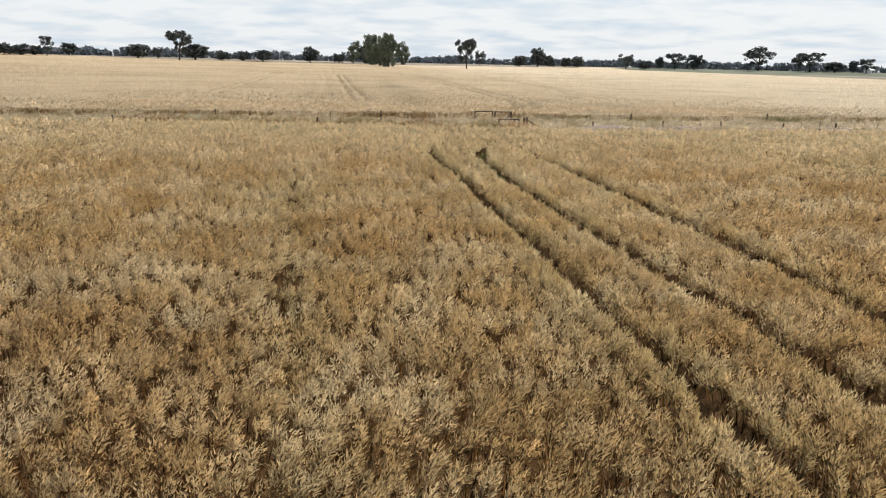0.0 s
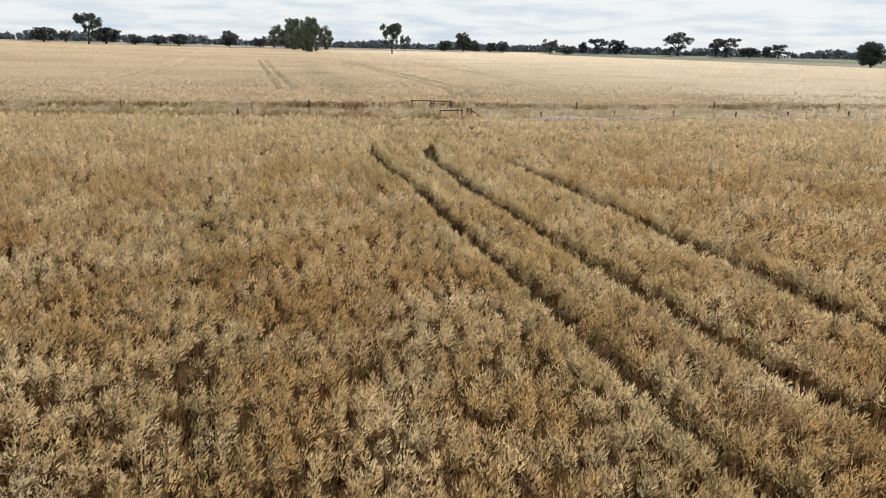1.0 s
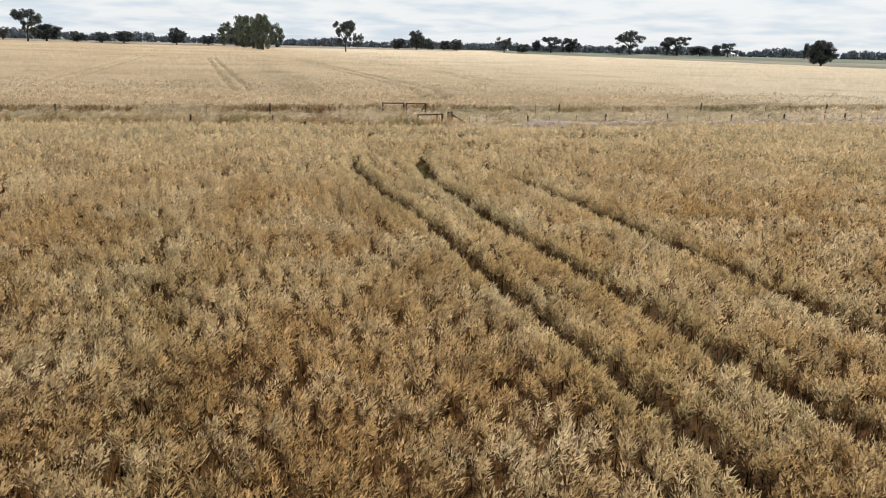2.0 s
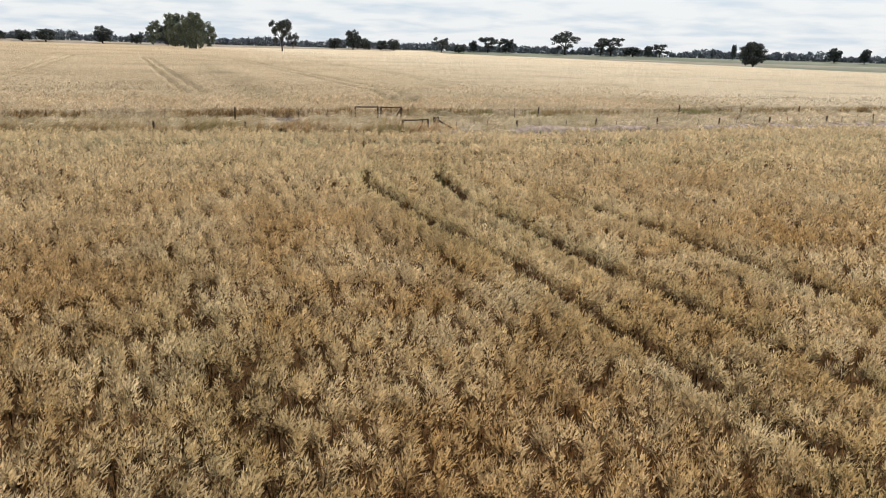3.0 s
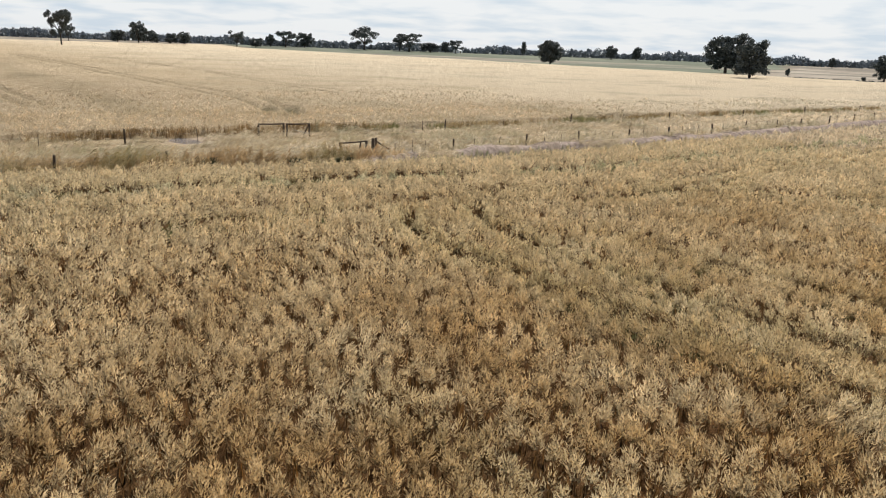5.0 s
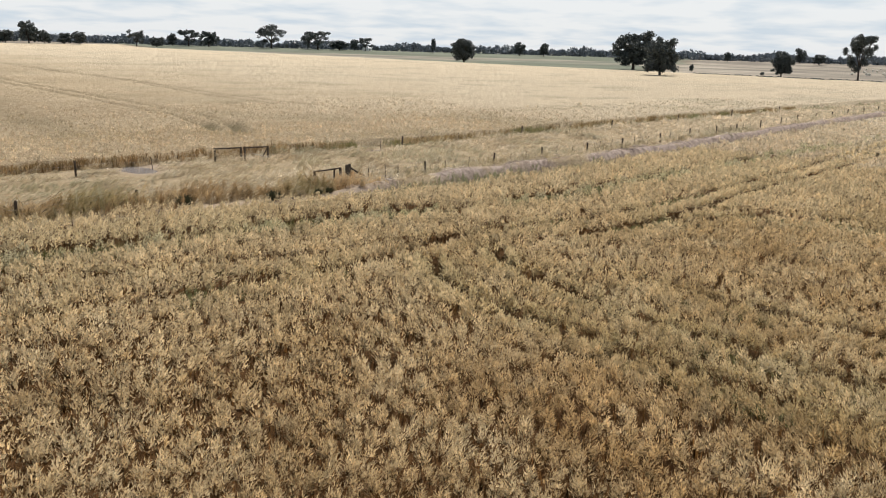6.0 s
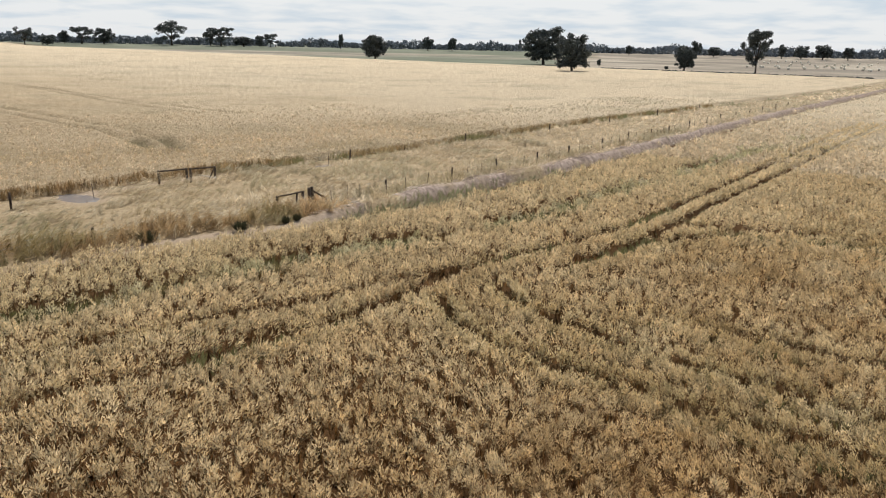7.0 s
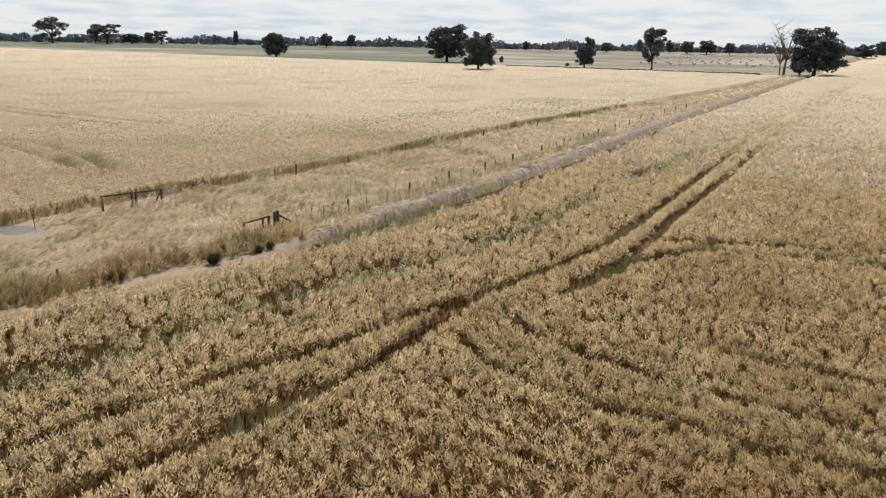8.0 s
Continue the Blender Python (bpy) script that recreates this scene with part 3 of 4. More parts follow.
def tufts(box, cell, per, ear, wide, top, keep, green, seed, lean=0.5, vary=0.09, spots=None, bright=0.0):
    """Shaggy heads of crop, one to a cell: pointed ears that fan out over a deep dome; with the green and the tone of each."""
    r = np.random.default_rng(seed)
    tx, ty = np.meshgrid(np.arange(box[0], box[1], cell), np.arange(box[2], box[3], cell))
    tx, ty = tx.ravel() + cell * r.uniform(-0.5, 0.5, tx.size), ty.ravel() + cell * r.uniform(-0.5, 0.5, ty.size)
    if spots is not None:
        tx, ty = spots[:, 0], spots[:, 1]
        inside = (tx > box[0]) & (tx < box[1]) & (ty > box[2]) & (ty < box[3])
        tx, ty = tx[inside], ty[inside]
    ok = r.random(len(tx)) < 0.96 * keep(tx, ty)
    tx, ty = tx[ok], ty[ok]
    n = len(tx)
    high = rise(tx, ty) + top(tx, ty) * r.normal(1, vary, n)
    rad = cell * r.uniform(0.36, 0.62, n)
    lx = lean * (WIND[0] + 0.6 * vnoise(tx, ty, 3.5, seed + 5)) + r.normal(0, 0.16, n)
    ly = lean * (WIND[1] + 0.6 * vnoise(tx, ty, 3.0, seed + 6)) + r.normal(0, 0.16, n)
    deep = 1.3 * rad + 0.09
    rho, a = np.sqrt(r.random((n, per))), r.uniform(0, 2 * np.pi, (n, per))
    th = 1.75 * rho
    nrm = np.stack([np.sin(th) * np.cos(a), np.sin(th) * np.sin(a), np.cos(th)], -1)
    sway = np.stack([lx, ly, 0 * lx], -1)[:, None, :]
    shell = r.uniform(0.62, 1.15, (n, per))[..., None]
    p = np.stack([tx, ty, high - deep], -1)[:, None, :] + nrm * np.stack([rad, rad, deep], -1)[:, None, :] * shell + sway * (nrm[..., 2:] * rad[:, None, None])
    d = nrm * np.array([0.75, 0.75, 0.25]) + sway * 1.2 + r.normal(0, 0.26, (n, per, 3)) + np.array([0, 0, 0.75])
    d /= np.linalg.norm(d, axis=-1)[..., None]
    side = np.cross(d, nrm + r.normal(0, 0.45, (n, per, 3)))
    side /= np.linalg.norm(side, axis=-1)[..., None] + 1e-6
    ln = ear * r.uniform(0.65, 1.35, (n, per))[..., None]
    side = side * 0.5 * wide * r.uniform(0.7, 1.3, (n, per))[..., None]
    foot, tip = p - d * ln * 0.5, p + d * ln * 0.5
    ears = np.stack([foot - side, tip, foot + side], 2).reshape(-1, 3, 3)
    tone = np.clip(bright + r.normal(0, 0.8, n) + 0.8 * vnoise(tx, ty, 1.1, 57), -2, 2)
    soft = nrm * 0.55 + np.array([0, 0, 0.55]) + r.normal(0, 0.28, (n, per, 3))
    return ears, np.repeat(green(tx, ty), per), np.repeat(tone, per), soft.reshape(-1, 3)


def ear_green(x, y):
    return np.clip(crop_green(x, y) - 0.42 * weedy(x, y), 0, 0.85)


def south_field(x, y):
    return (1 - smooth(-0.35, 0.15, y - line_y(x, EDGE_SOUTH) + 0.3 * vnoise(x, y, 1.2, 81)))


def keep_crop(x, y, lane=0.32):
    return south_field(x, y) * (1 - 0.98 * smooth(0.25, 0.45, rut(x, y, WHEELS, lane))) * (1 - 0.30 * gaps(x, y)) * (1 - 0.9 * weedy(x, y))


def stuff(name, data, mat, label, category):
    corners, green, tone, normals = data
    ob = mesh_object(name, blade_mesh(name, corners, {"green": green, "tone": tone}, normals), mat)
    return tagged(ob, label, category, kind="stuff")


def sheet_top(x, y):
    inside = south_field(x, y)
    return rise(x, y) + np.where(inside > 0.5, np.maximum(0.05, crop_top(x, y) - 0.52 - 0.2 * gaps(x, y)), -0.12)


# Sheet below the ears, painted dark for the shade down in the crop.
stems = mesh_object("wheat_stems_shaded", sheet_mesh("wheat_stems_shaded", lines((-28, -14, 0.8), (-14, 24, 0.3), (24, 78, 0.6)), lines((-14, 3, 0.6), (3, 54, 0.3), (54, 60, 0.5)), sheet_top, {"green": crop_green}), M_STEM_SHADE)
tagged(stems, "wheat stems under the ears, coloured as dark as deep shade", "wheat", kind="stuff")


def outer_top(x, y):
    """The crop beyond the part that is built ear by ear."""
    inner = (x > -25) & (x < 50) & (y > -13)
    return rise(x, y) + np.where((south_field(x, y) > 0.5) & ~inner, crop_top(x, y) - np.interp(x, [40, 48, 50, 72, 112], [0.06, 0.06, 0.44, 0.2, 0.06]), -0.15)


outer = mesh_object("wheat_field", sheet_mesh("wheat_field", lines((-700, -60, 20), (-60, -42, 2.0), (-42, -38, 1.0), (-38, -28, 2.0), (-28, 46, 2.0), (46, 160, 0.8), (160, 320, 3), (320, 900, 20)), lines((-500, -40, 24), (-40, -16, 3), (-16, -10, 0.75), (-10, 30, 1.5), (30, 64, 0.7), (64, 110, 2.0)), outer_top, {"green": crop_green}), M_FAR_WHEAT)
tagged(outer, "wide ripe wheat field reaching the horizon", "wheat", kind="stuff")

NEAR, MIDDLE, AWAY, FAR, FARTHEST = (0.25, 80, 0.078, 0.022), (0.28, 48, 0.095, 0.035), (0.34, 36, 0.12, 0.052), (0.50, 30, 0.17, 0.09), (0.8, 18, 0.25, 0.15)
SIDE = (0.5, 20, 0.24, 0.15)
for i, (box, (cell, per, ear, wide)) in enumerate((
        ((-5, 13, 2, 14), NEAR), ((-5, 14, 14, 34), NEAR), ((-8, 20, 34, 54), MIDDLE), ((-8, -5, 18, 34), MIDDLE), ((13, 24, 6, 14), MIDDLE), ((14, 24, 14, 34), MIDDLE),
        ((20, 46, 34, 54), AWAY), ((24, 46, 22, 34), AWAY), ((-8, -5, 8, 18), AWAY), ((-14, -8, 8, 56), AWAY),
        ((46, 76, 26, 57), FAR), ((-26, -14, 22, 58), FAR), ((76, 112, 38, 57), FAR), ((76, 112, 28, 38), FARTHEST), ((112, 160, 28, 64), FARTHEST),
        ((-26, -14, -14, 22), SIDE), ((-14, -5, -14, 8), SIDE), ((-5, 13, -14, 2), SIDE), ((13, 24, -14, 6), SIDE), ((24, 46, -14, 22), SIDE), ((46, 52, -14, 26), SIDE))):
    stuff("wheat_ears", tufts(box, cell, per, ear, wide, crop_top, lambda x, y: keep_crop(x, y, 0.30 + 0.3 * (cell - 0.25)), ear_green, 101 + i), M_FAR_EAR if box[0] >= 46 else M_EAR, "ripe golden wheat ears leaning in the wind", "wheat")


def beside(wheels, step, off, seed):
    """Spots along both sides of the wheel marks."""
    r, out = np.random.default_rng(seed), []
    for w, narrow in zip(wheels, NARROW):
        for (ax, ay), (bx, by) in zip(w[:-1], w[1:]):
            ln = math.hypot(bx - ax, by - ay)
            u, v = (bx - ax) / ln, (by - ay) / ln
            for k in np.arange(0, ln, step):
                for sign in (-1, 1):
                    o = sign * (off / narrow + 0.03 + r.normal(0, 0.03))
                    out.append((ax + u * k - v * o + r.normal(0, 0.04), ay + v * k + u * o + r.normal(0, 0.04)))
    return np.array(out)


def on_edge(x, y):
    return south_field(x, y) * (rut(x, y, WHEELS, 0.30) < 0.30) * (1 - 0.8 * grassy(x, y) * smooth(0.3, 0.6, rut(x, y, WHEELS, 0.4)))


for box, step, (cell, per, ear, wide) in (((-8, 14, 2, 34), 0.17, NEAR), ((-8, 32, 34, 50), 0.19, MIDDLE), ((14, 32, 20, 34), 0.19, MIDDLE), ((32, 90, 30, 50), 0.3, AWAY)):
    stuff("wheat_ears", tufts(box, cell, per, ear, wide, crop_top, on_edge, ear_green, 171 + int(box[1]), 0.3, 0.06, beside(WHEELS, step, 0.42, 172), 0.5), M_EAR, "pale ripe wheat ears bordering wheel marks", "wheat")


def stalks(box, per, wide, seed):
    """Standing straw under the ears, per square metre."""
    r = np.random.default_rng(seed)
    n = int((box[1] - box[0]) * (box[3] - box[2]) * per)
    x, y = r.uniform(box[0], box[1], n), r.uniform(box[2], box[3], n)
    ok = r.random(n) < south_field(x, y) * (1 - 0.9 * rut(x, y))
    x, y = x[ok], y[ok]
    n = len(x)
    a, lean = r.uniform(0, 2 * np.pi, n), r.normal(0, 0.08, (n, 2))
    foot = np.stack([x, y, rise(x, y) + 0.05], -1)
    tip = foot + np.stack([lean[:, 0], lean[:, 1], np.maximum(0.1, crop_top(x, y) * r.uniform(0.55, 0.85, n))], -1)
    side = np.stack([np.cos(a), np.sin(a), 0 * a], -1) * 0.5 * wide
    up = np.stack([np.sin(a), -np.cos(a), 0 * a + 0.2], -1)
    return np.stack([foot - side, tip, foot + side], 1), crop_green(x, y), r.normal(0, 0.8, n), up


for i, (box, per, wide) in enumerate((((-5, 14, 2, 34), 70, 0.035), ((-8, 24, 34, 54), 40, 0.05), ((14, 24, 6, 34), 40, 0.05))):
    stuff("wheat_stalks", stalks(box, per, wide, 125 + i), M_STALK_SHADE, "standing straw between wheat clumps, browned dark for gap shade", "wheat")


def rut_weeds(x, y):
    """Grass that has come up in the wheel marks and the weedy strip."""
    patch = 0.75 + 0.25 * smooth(0.0, 0.4, vnoise(x, y, 4.2, 63) + 0.3 * smooth(35, 40, y))
    return np.clip(smooth(0.2, 0.6, rut(x, y, WHEELS, 0.26)) * patch + 0.9 * weedy(x, y), 0, 1) * south_field(x, y)


# Dry blades take the dark rust tone, so the wheel marks stay dark.
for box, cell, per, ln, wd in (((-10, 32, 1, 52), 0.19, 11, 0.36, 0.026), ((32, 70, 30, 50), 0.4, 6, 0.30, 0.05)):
    stuff("green_weeds", blades(box, cell, per, 0.12, ln, wd, lambda x, y: 0.27 + 0.14 * (1 - smooth(33, 37, y)) * (1 - smooth(13.5, 14, x)) + 0.12 * vnoise(x, y, 0.9, 64) + 0.20 * weedy(x, y) + 0.20 * grassy(x, y) + 0.06 * smooth(40, 41, y), rut_weeds, lambda x, y: np.clip(0.1 + 0.7 * grassy(x, y) + 0.75 * smooth(-0.1, 0.4, vnoise(x, y, 4.2, 63) + 0.4 * smooth(33, 40, y)) + 0.15 * vnoise(x, y, 1.5, 65) + 0.5 * weedy(x, y), 0, 0.9), lean=0.5, fan=0.7, dome=0.3, seed=131, low=0.7), M_RUST_SHADE, "green grass and weeds grown up in wheel marks", "weeds")


for box, (cell, per, ear, wide) in (((-7, 30, 43, 50.5), (0.44, 120, 0.10, 0.036)), ((30, 74, 43, 50), (0.5, 60, 0.15, 0.06))):
    stuff("weed_heads", tufts(box, cell, per, ear, wide, lambda x, y: 0.60 + 0.10 * vnoise(x, y, 0.9, 66), lambda x, y: 0.62 * weedy(x, y) * south_field(x, y), lambda x, y: 0.18 + 0.25 * vnoise(x, y, 1.2, 67), 141, 0.2, 0.2), M_WEED, "pale green rounded weed heads in a strip through the wheat", "weeds")


def north_edge(x, y):
    return smooth(-0.2, 0.2, y - line_y(x, EDGE_NORTH) + 0.25 * vnoise(x, y, 1.4, 82)) * (1 - smooth(262, 266, x))


def north_top(x, y):
    h = 0.72 + 0.05 * vnoise(x, y, 3.0, 91) + 0.06 * vnoise(x, y, 0.9, 92) + 0.05 * vnoise(x, y, 9.0, 93)
    return h * (1 - 0.55 * rut(x, y, NORTH_WHEELS, 0.28)) * (1 - 0.6 * rut(x, y, NORTH_WHEELS[4:8], 0.75) * (1 - smooth(86, 92, y))) * (1 - 0.15 * lodged(x, y))


def lodged(x, y):
    """Spots of flattened crop."""
    return smooth(0.42, 0.7, 0.7 * vnoise(x, y * 2.2, 5.0, 94) + 0.4 * vnoise(x, y, 1.5, 95)) * (1 - smooth(110, 160, y))


def north_green(x, y):
    thin = np.exp(-((x - 11 - 0.012 * (y - 80)) / 2.4) ** 2) * smooth(71, 88, y) * (1 - smooth(150, 240, y)) * (0.6 + 0.4 * vnoise(x, y, 6.0, 97))
    return np.clip(0.5 * rut(x, y, NORTH_WHEELS, 0.30) + 0.75 * rut(x, y, NORTH_WHEELS[6:8], 0.75) + 0.2 * smooth(0.2, 0.8, vnoise(x, y, 7.0, 96)) + 0.22 * lodged(x, y) + 0.45 * thin, 0, 0.85)


def north_sheet(x, y):
    deep = 0.08 + 0.12 * smooth(-24, -20, x) * (1 - smooth(46, 50, x)) * (1 - smooth(80, 84, y))
    return rise(x, y) + np.where(north_edge(x, y) > 0.5, north_top(x, y) - deep, -0.12)


nx = lines((-900, -60, 20), (-60, -30, 2), (-30, 70, 0.42), (70, 120, 1.2), (120, 300, 6))
ny = lines((62, 67, 1.0), (67, 71, 0.12), (71, 76, 0.3), (76, 110, 0.45), (110, 160, 1.8), (160, 400, 8), (400, 720, 20))
north = mesh_object("wheat_field", sheet_mesh("wheat_field", nx, ny, north_sheet, {"green": north_green}), M_FAR_WHEAT)
tagged(north, "pale ripe wheat field beyond the fence", "wheat", kind="stuff")
def keep_north(x, y):
    return north_edge(x, y) * (1 - 0.98 * smooth(0.25, 0.5, np.maximum(rut(x, y, NORTH_WHEELS, 0.32), rut(x, y, NORTH_WHEELS[6:8], 0.95)))) * (1 - 0.6 * lodged(x, y)) * (1 - smooth(90, 110, y))


for i, (box, zone) in enumerate((((-24, 50, 66.5, 84), (0.44, 28, 0.12, 0.06)), ((50, 110, 67, 84), (0.75, 30, 0.20, 0.11)), ((-24, 60, 84, 110), (0.62, 24, 0.16, 0.09)), ((-45, -24, 65, 84), FARTHEST))):
    cell, per, ear, wide = zone
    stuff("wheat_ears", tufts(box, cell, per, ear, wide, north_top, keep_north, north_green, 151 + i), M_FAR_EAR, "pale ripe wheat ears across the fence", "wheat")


# ---------------------------------------------------------------- verge grass
def verge(x, y):
    inside = smooth(-0.15, 0.3, y - line_y(x, GRASS_SOUTH)) * (1 - smooth(-0.5, -0.1, y - line_y(x, EDGE_NORTH)))
    return inside * (1 - 0.96 * zone_sand(x, y)) * (1 - 0.95 * water_mask(x, y))


def water_mask(x, y):
    return sum(np.exp(-(((x - a) / c) ** 2 + ((y - b) / d) ** 2) ** 3) for a, b, c, d in PUDDLES).clip(0, 1)


RUSTY = [(-12, 57.6), (0, 56.7), (4, 56.4), (7, 56.1), (10, 55.5), (12.5, 55.0), (14.5, 54.7), (17, 54.9)]


def grass_top(x, y):
    h = 0.38 + 0.20 * vnoise(x, y, 2.4, 131) + 0.38 * vnoise(x, y * 1.3, 1.0, 132)
    fence_row = np.exp(-((y - line_y(x, FENCE_SOUTH)) / 0.55) ** 2) * smooth(16, 20, x)
    h = h + 0.42 * fence_row + 0.55 * np.exp(-(to_line(x, y, RUSTY) / 1.2) ** 2) + 0.15 * np.exp(-((y - line_y(x, FENCE_NORTH)) / 0.5) ** 2)
    h = h + 0.26 * smooth(14, 14.8, x) * (1 - smooth(18.2, 19, x)) * (np.exp(-((y - 55.75) / 0.5) ** 2) + np.exp(-((y - line_y(x, FENCE_NORTH) + 0.3) / 0.5) ** 2))
    near_pool = np.exp(-(np.hypot(x - 9.0, y - 64.6) / 1.9) ** 2) + np.exp(-(np.hypot(x - 26.4, y - 65.3) / 1.1) ** 2)
    return np.maximum(0.10, h * (1 - 0.7 * near_pool.clip(0, 1))) + ground_z(x, y) - rise(x, y)


def grass_green(x, y):
    ditch = np.exp(-((y - line_y(x, BANK) + 0.8) / 0.6) ** 2) * smooth(13, 16, x) * (1 - smooth(30, 70, x)) * smooth(-0.5, 0.2, vnoise(x, y, 3.0, 134))
    wet = np.exp(-((y - line_y(x, EDGE_NORTH) + 0.6) / 0.4) ** 2) * 0.6 * smooth(16, 20, x)
    return np.clip(0.85 * ditch + wet + 0.14 * (1 - smooth(12, 20, x)) + 0.34 * smooth(0.0, 0.7, vnoise(x, y, 4.5, 133) + 0.4 * vnoise(x, y, 1.4, 135)), 0, 0.9)


def on_bank(x, y):
    return zone_spoil(x, y) * 1.2


for i, (box, cell, per, ln, wd) in enumerate((((-25, 45, 50, 70), 0.38, 20, 0.60, 0.020), ((45, 120, 52, 72), 0.6, 24, 0.7, 0.036), ((-60, -25, 53, 68), 0.7, 14, 0.7, 0.05), ((120, 262, 56, 76), 1.2, 12, 0.9, 0.14))):
    stuff("verge_grass", blades(box, cell, per, 0.55 * cell, ln, wd, grass_top, lambda x, y: verge(x, y) * (1 - 0.95 * zone_spoil(x, y)) * (1 - 0.75 * np.exp(-(to_line(x, y, RUSTY) / 1.1) ** 4)), grass_green, lean=2.2, fan=0.7, dome=0.5, droop=0.25, seed=141 + i, low=0.75, under=0.3, vary=0.18), M_GRASS, "long dry straw-coloured grass bent over by wind", "grass")
# Rusty clumps whose dark tone also imitates the shade along the crop.
stuff("rusty_grass", blades((-14, 8, 52.8, 57.2), 0.30, 26, 0.16, 0.62, 0.024, lambda x, y: 0.84 + 0.26 * vnoise(x, y, 1.3, 161), lambda x, y: np.exp(-((y - line_y(x, GRASS_SOUTH) - 0.15) / 0.85) ** 4) * (1 - smooth(5.5, 8, x)) * smooth(-0.6, -0.1, vnoise(x, y, 1.6, 162)), lambda x, y: 0.2 + 0.2 * vnoise(x, y, 1.5, 163), lean=0.6, fan=0.9, dome=0.5, droop=0.2, seed=175, low=0.75, under=0.3), M_RUST_SHADE, "rusty grass clumps against standing wheat, darkened for the shade between", "grass")
stuff("rusty_grass", blades((-12, 18, 53.2, 59), 0.34, 34, 0.2, 0.72, 0.024, grass_top, lambda x, y: verge(x, y) * np.exp(-(to_line(x, y, RUSTY) / 1.7) ** 4), grass_green, lean=0.8, fan=1.3, dome=0.5, droop=0.2, seed=171, low=0.8, under=0.3), M_BROWN, "tall rusty brown grass clumps beside a sandy track", "grass")
for i, (box, cell, per, wd) in enumerate((((13, 60, 52, 56), 0.26, 26, 0.03), ((60, 150, 54, 63), 0.5, 16, 0.06), ((150, 262, 60, 69), 1.0, 12, 0.12))):
    stuff("bank_grass", blades(box, cell, per, 0.2, 0.75, wd, lambda x, y: 0.20 + 0.09 * vnoise(x, y, 0.8, 155) + ground_z(x, y) - rise(x, y), on_bank, lambda x, y: 0 * x, lean=0.5, fan=0.35, dome=0.4, droop=0.25, seed=181 + i, comb=(0.7, -1.7), low=0.7, under=0.1), M_GREY, "grey dead grass combed down a drain bank", "grass")


stuff("ditch_grass", blades((15, 40, 51, 54), 0.18, 12, 0.1, 0.5, 0.024, lambda x, y: 0.50 + 0.16 * vnoise(x, y, 1.1, 156) + ground_z(x, y) - rise(x, y), lambda x, y: np.exp(-((y - line_y(x, BANK) + 0.85) / 0.5) ** 4) * smooth(-0.1, 0.3, vnoise(x, y, 3.6, 157) + 0.5 * np.exp(-((x - 21.5) / 3) ** 2) - 0.5 * smooth(27, 36, x)), lambda x, y: 0.75 + 0.2 * vnoise(x, y, 1.0, 158), lean=0.4, fan=0.6, dome=0.3, seed=188, low=0.7), M_GRASS, "fresh green grass growing in a drain", "grass")


def row(x, y, path, shift, half):
    return np.exp(-((y - line_y(x, path) - shift) / half) ** 4)


stuff("fence_grass", blades((16.5, 70, 54.5, 60.5), 0.30, 20, 0.16, 0.42, 0.022, lambda x, y: 0.60 + 0.12 * vnoise(x, y, 1.3, 151), lambda x, y: row(x, y, FENCE_SOUTH, -0.1, 0.5) * smooth(-0.7, 0.0, vnoise(x, y, 2.0, 152)), lambda x, y: 0.2 + 0 * x, lean=0.5, fan=0.7, dome=0.3, seed=191, low=0.8), M_GRASS, "straw-brown tussocks growing along a fence", "grass")
stuff("fence_grass", blades((70, 130, 57.5, 64), 0.55, 12, 0.3, 0.5, 0.05, lambda x, y: 0.60 + 0.12 * vnoise(x, y, 1.3, 151), lambda x, y: row(x, y, FENCE_SOUTH, -0.1, 0.6) * smooth(-0.6, 0.1, vnoise(x, y, 3.0, 152)), lambda x, y: 0.2 + 0 * x, lean=0.5, fan=0.7, dome=0.3, seed=192, low=0.8), M_GRASS, "pale tussocks growing along a fence", "grass")
# West of x 24 the crop edge's shade is put into the stems' colour.
for box, mat, tall, label in (((-30, 6, 65.5, 71.5), M_RUST_SHADE, 0.60, "upright stems at the edge of standing wheat, coloured dark as shade"), ((6, 24, 65.5, 71.5), M_RUST_SHADE, 0.68, "taller stems at the edge of standing wheat, shade in their brown"), ((24, 110, 65.5, 71.5), M_BROWN, 0.56, "olive-brown stems at the edge of standing wheat")):
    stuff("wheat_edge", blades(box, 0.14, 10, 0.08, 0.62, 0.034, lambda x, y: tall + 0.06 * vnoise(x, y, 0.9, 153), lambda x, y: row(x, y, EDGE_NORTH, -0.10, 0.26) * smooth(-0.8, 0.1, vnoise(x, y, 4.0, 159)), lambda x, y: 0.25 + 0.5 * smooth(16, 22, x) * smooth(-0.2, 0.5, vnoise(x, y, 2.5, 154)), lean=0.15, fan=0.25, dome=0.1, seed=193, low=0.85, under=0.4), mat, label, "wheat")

# ---------------------------------------------------------------- puddles
for px, py, rx, ry in PUDDLES:
    bm = bmesh.new()
    ring = []
    for k in range(36):
        a = 2 * math.pi * k / 36
        s = 0.80 + 0.10 * math.sin(3 * a + px) + 0.06 * math.sin(5 * a)
        ring.append(bm.verts.new((px + s * rx * math.cos(a), py + s * ry * math.sin(a), float(rise(px, py)) - 0.085)))
    bm.faces.new(ring)
    me = bpy.data.meshes.new("puddle")
    bm.to_mesh(me)
    bm.free()
    tagged(mesh_object("puddle", me, M_WATER), "shallow still muddy puddle in a grassy hollow", "puddle", kind="structure")


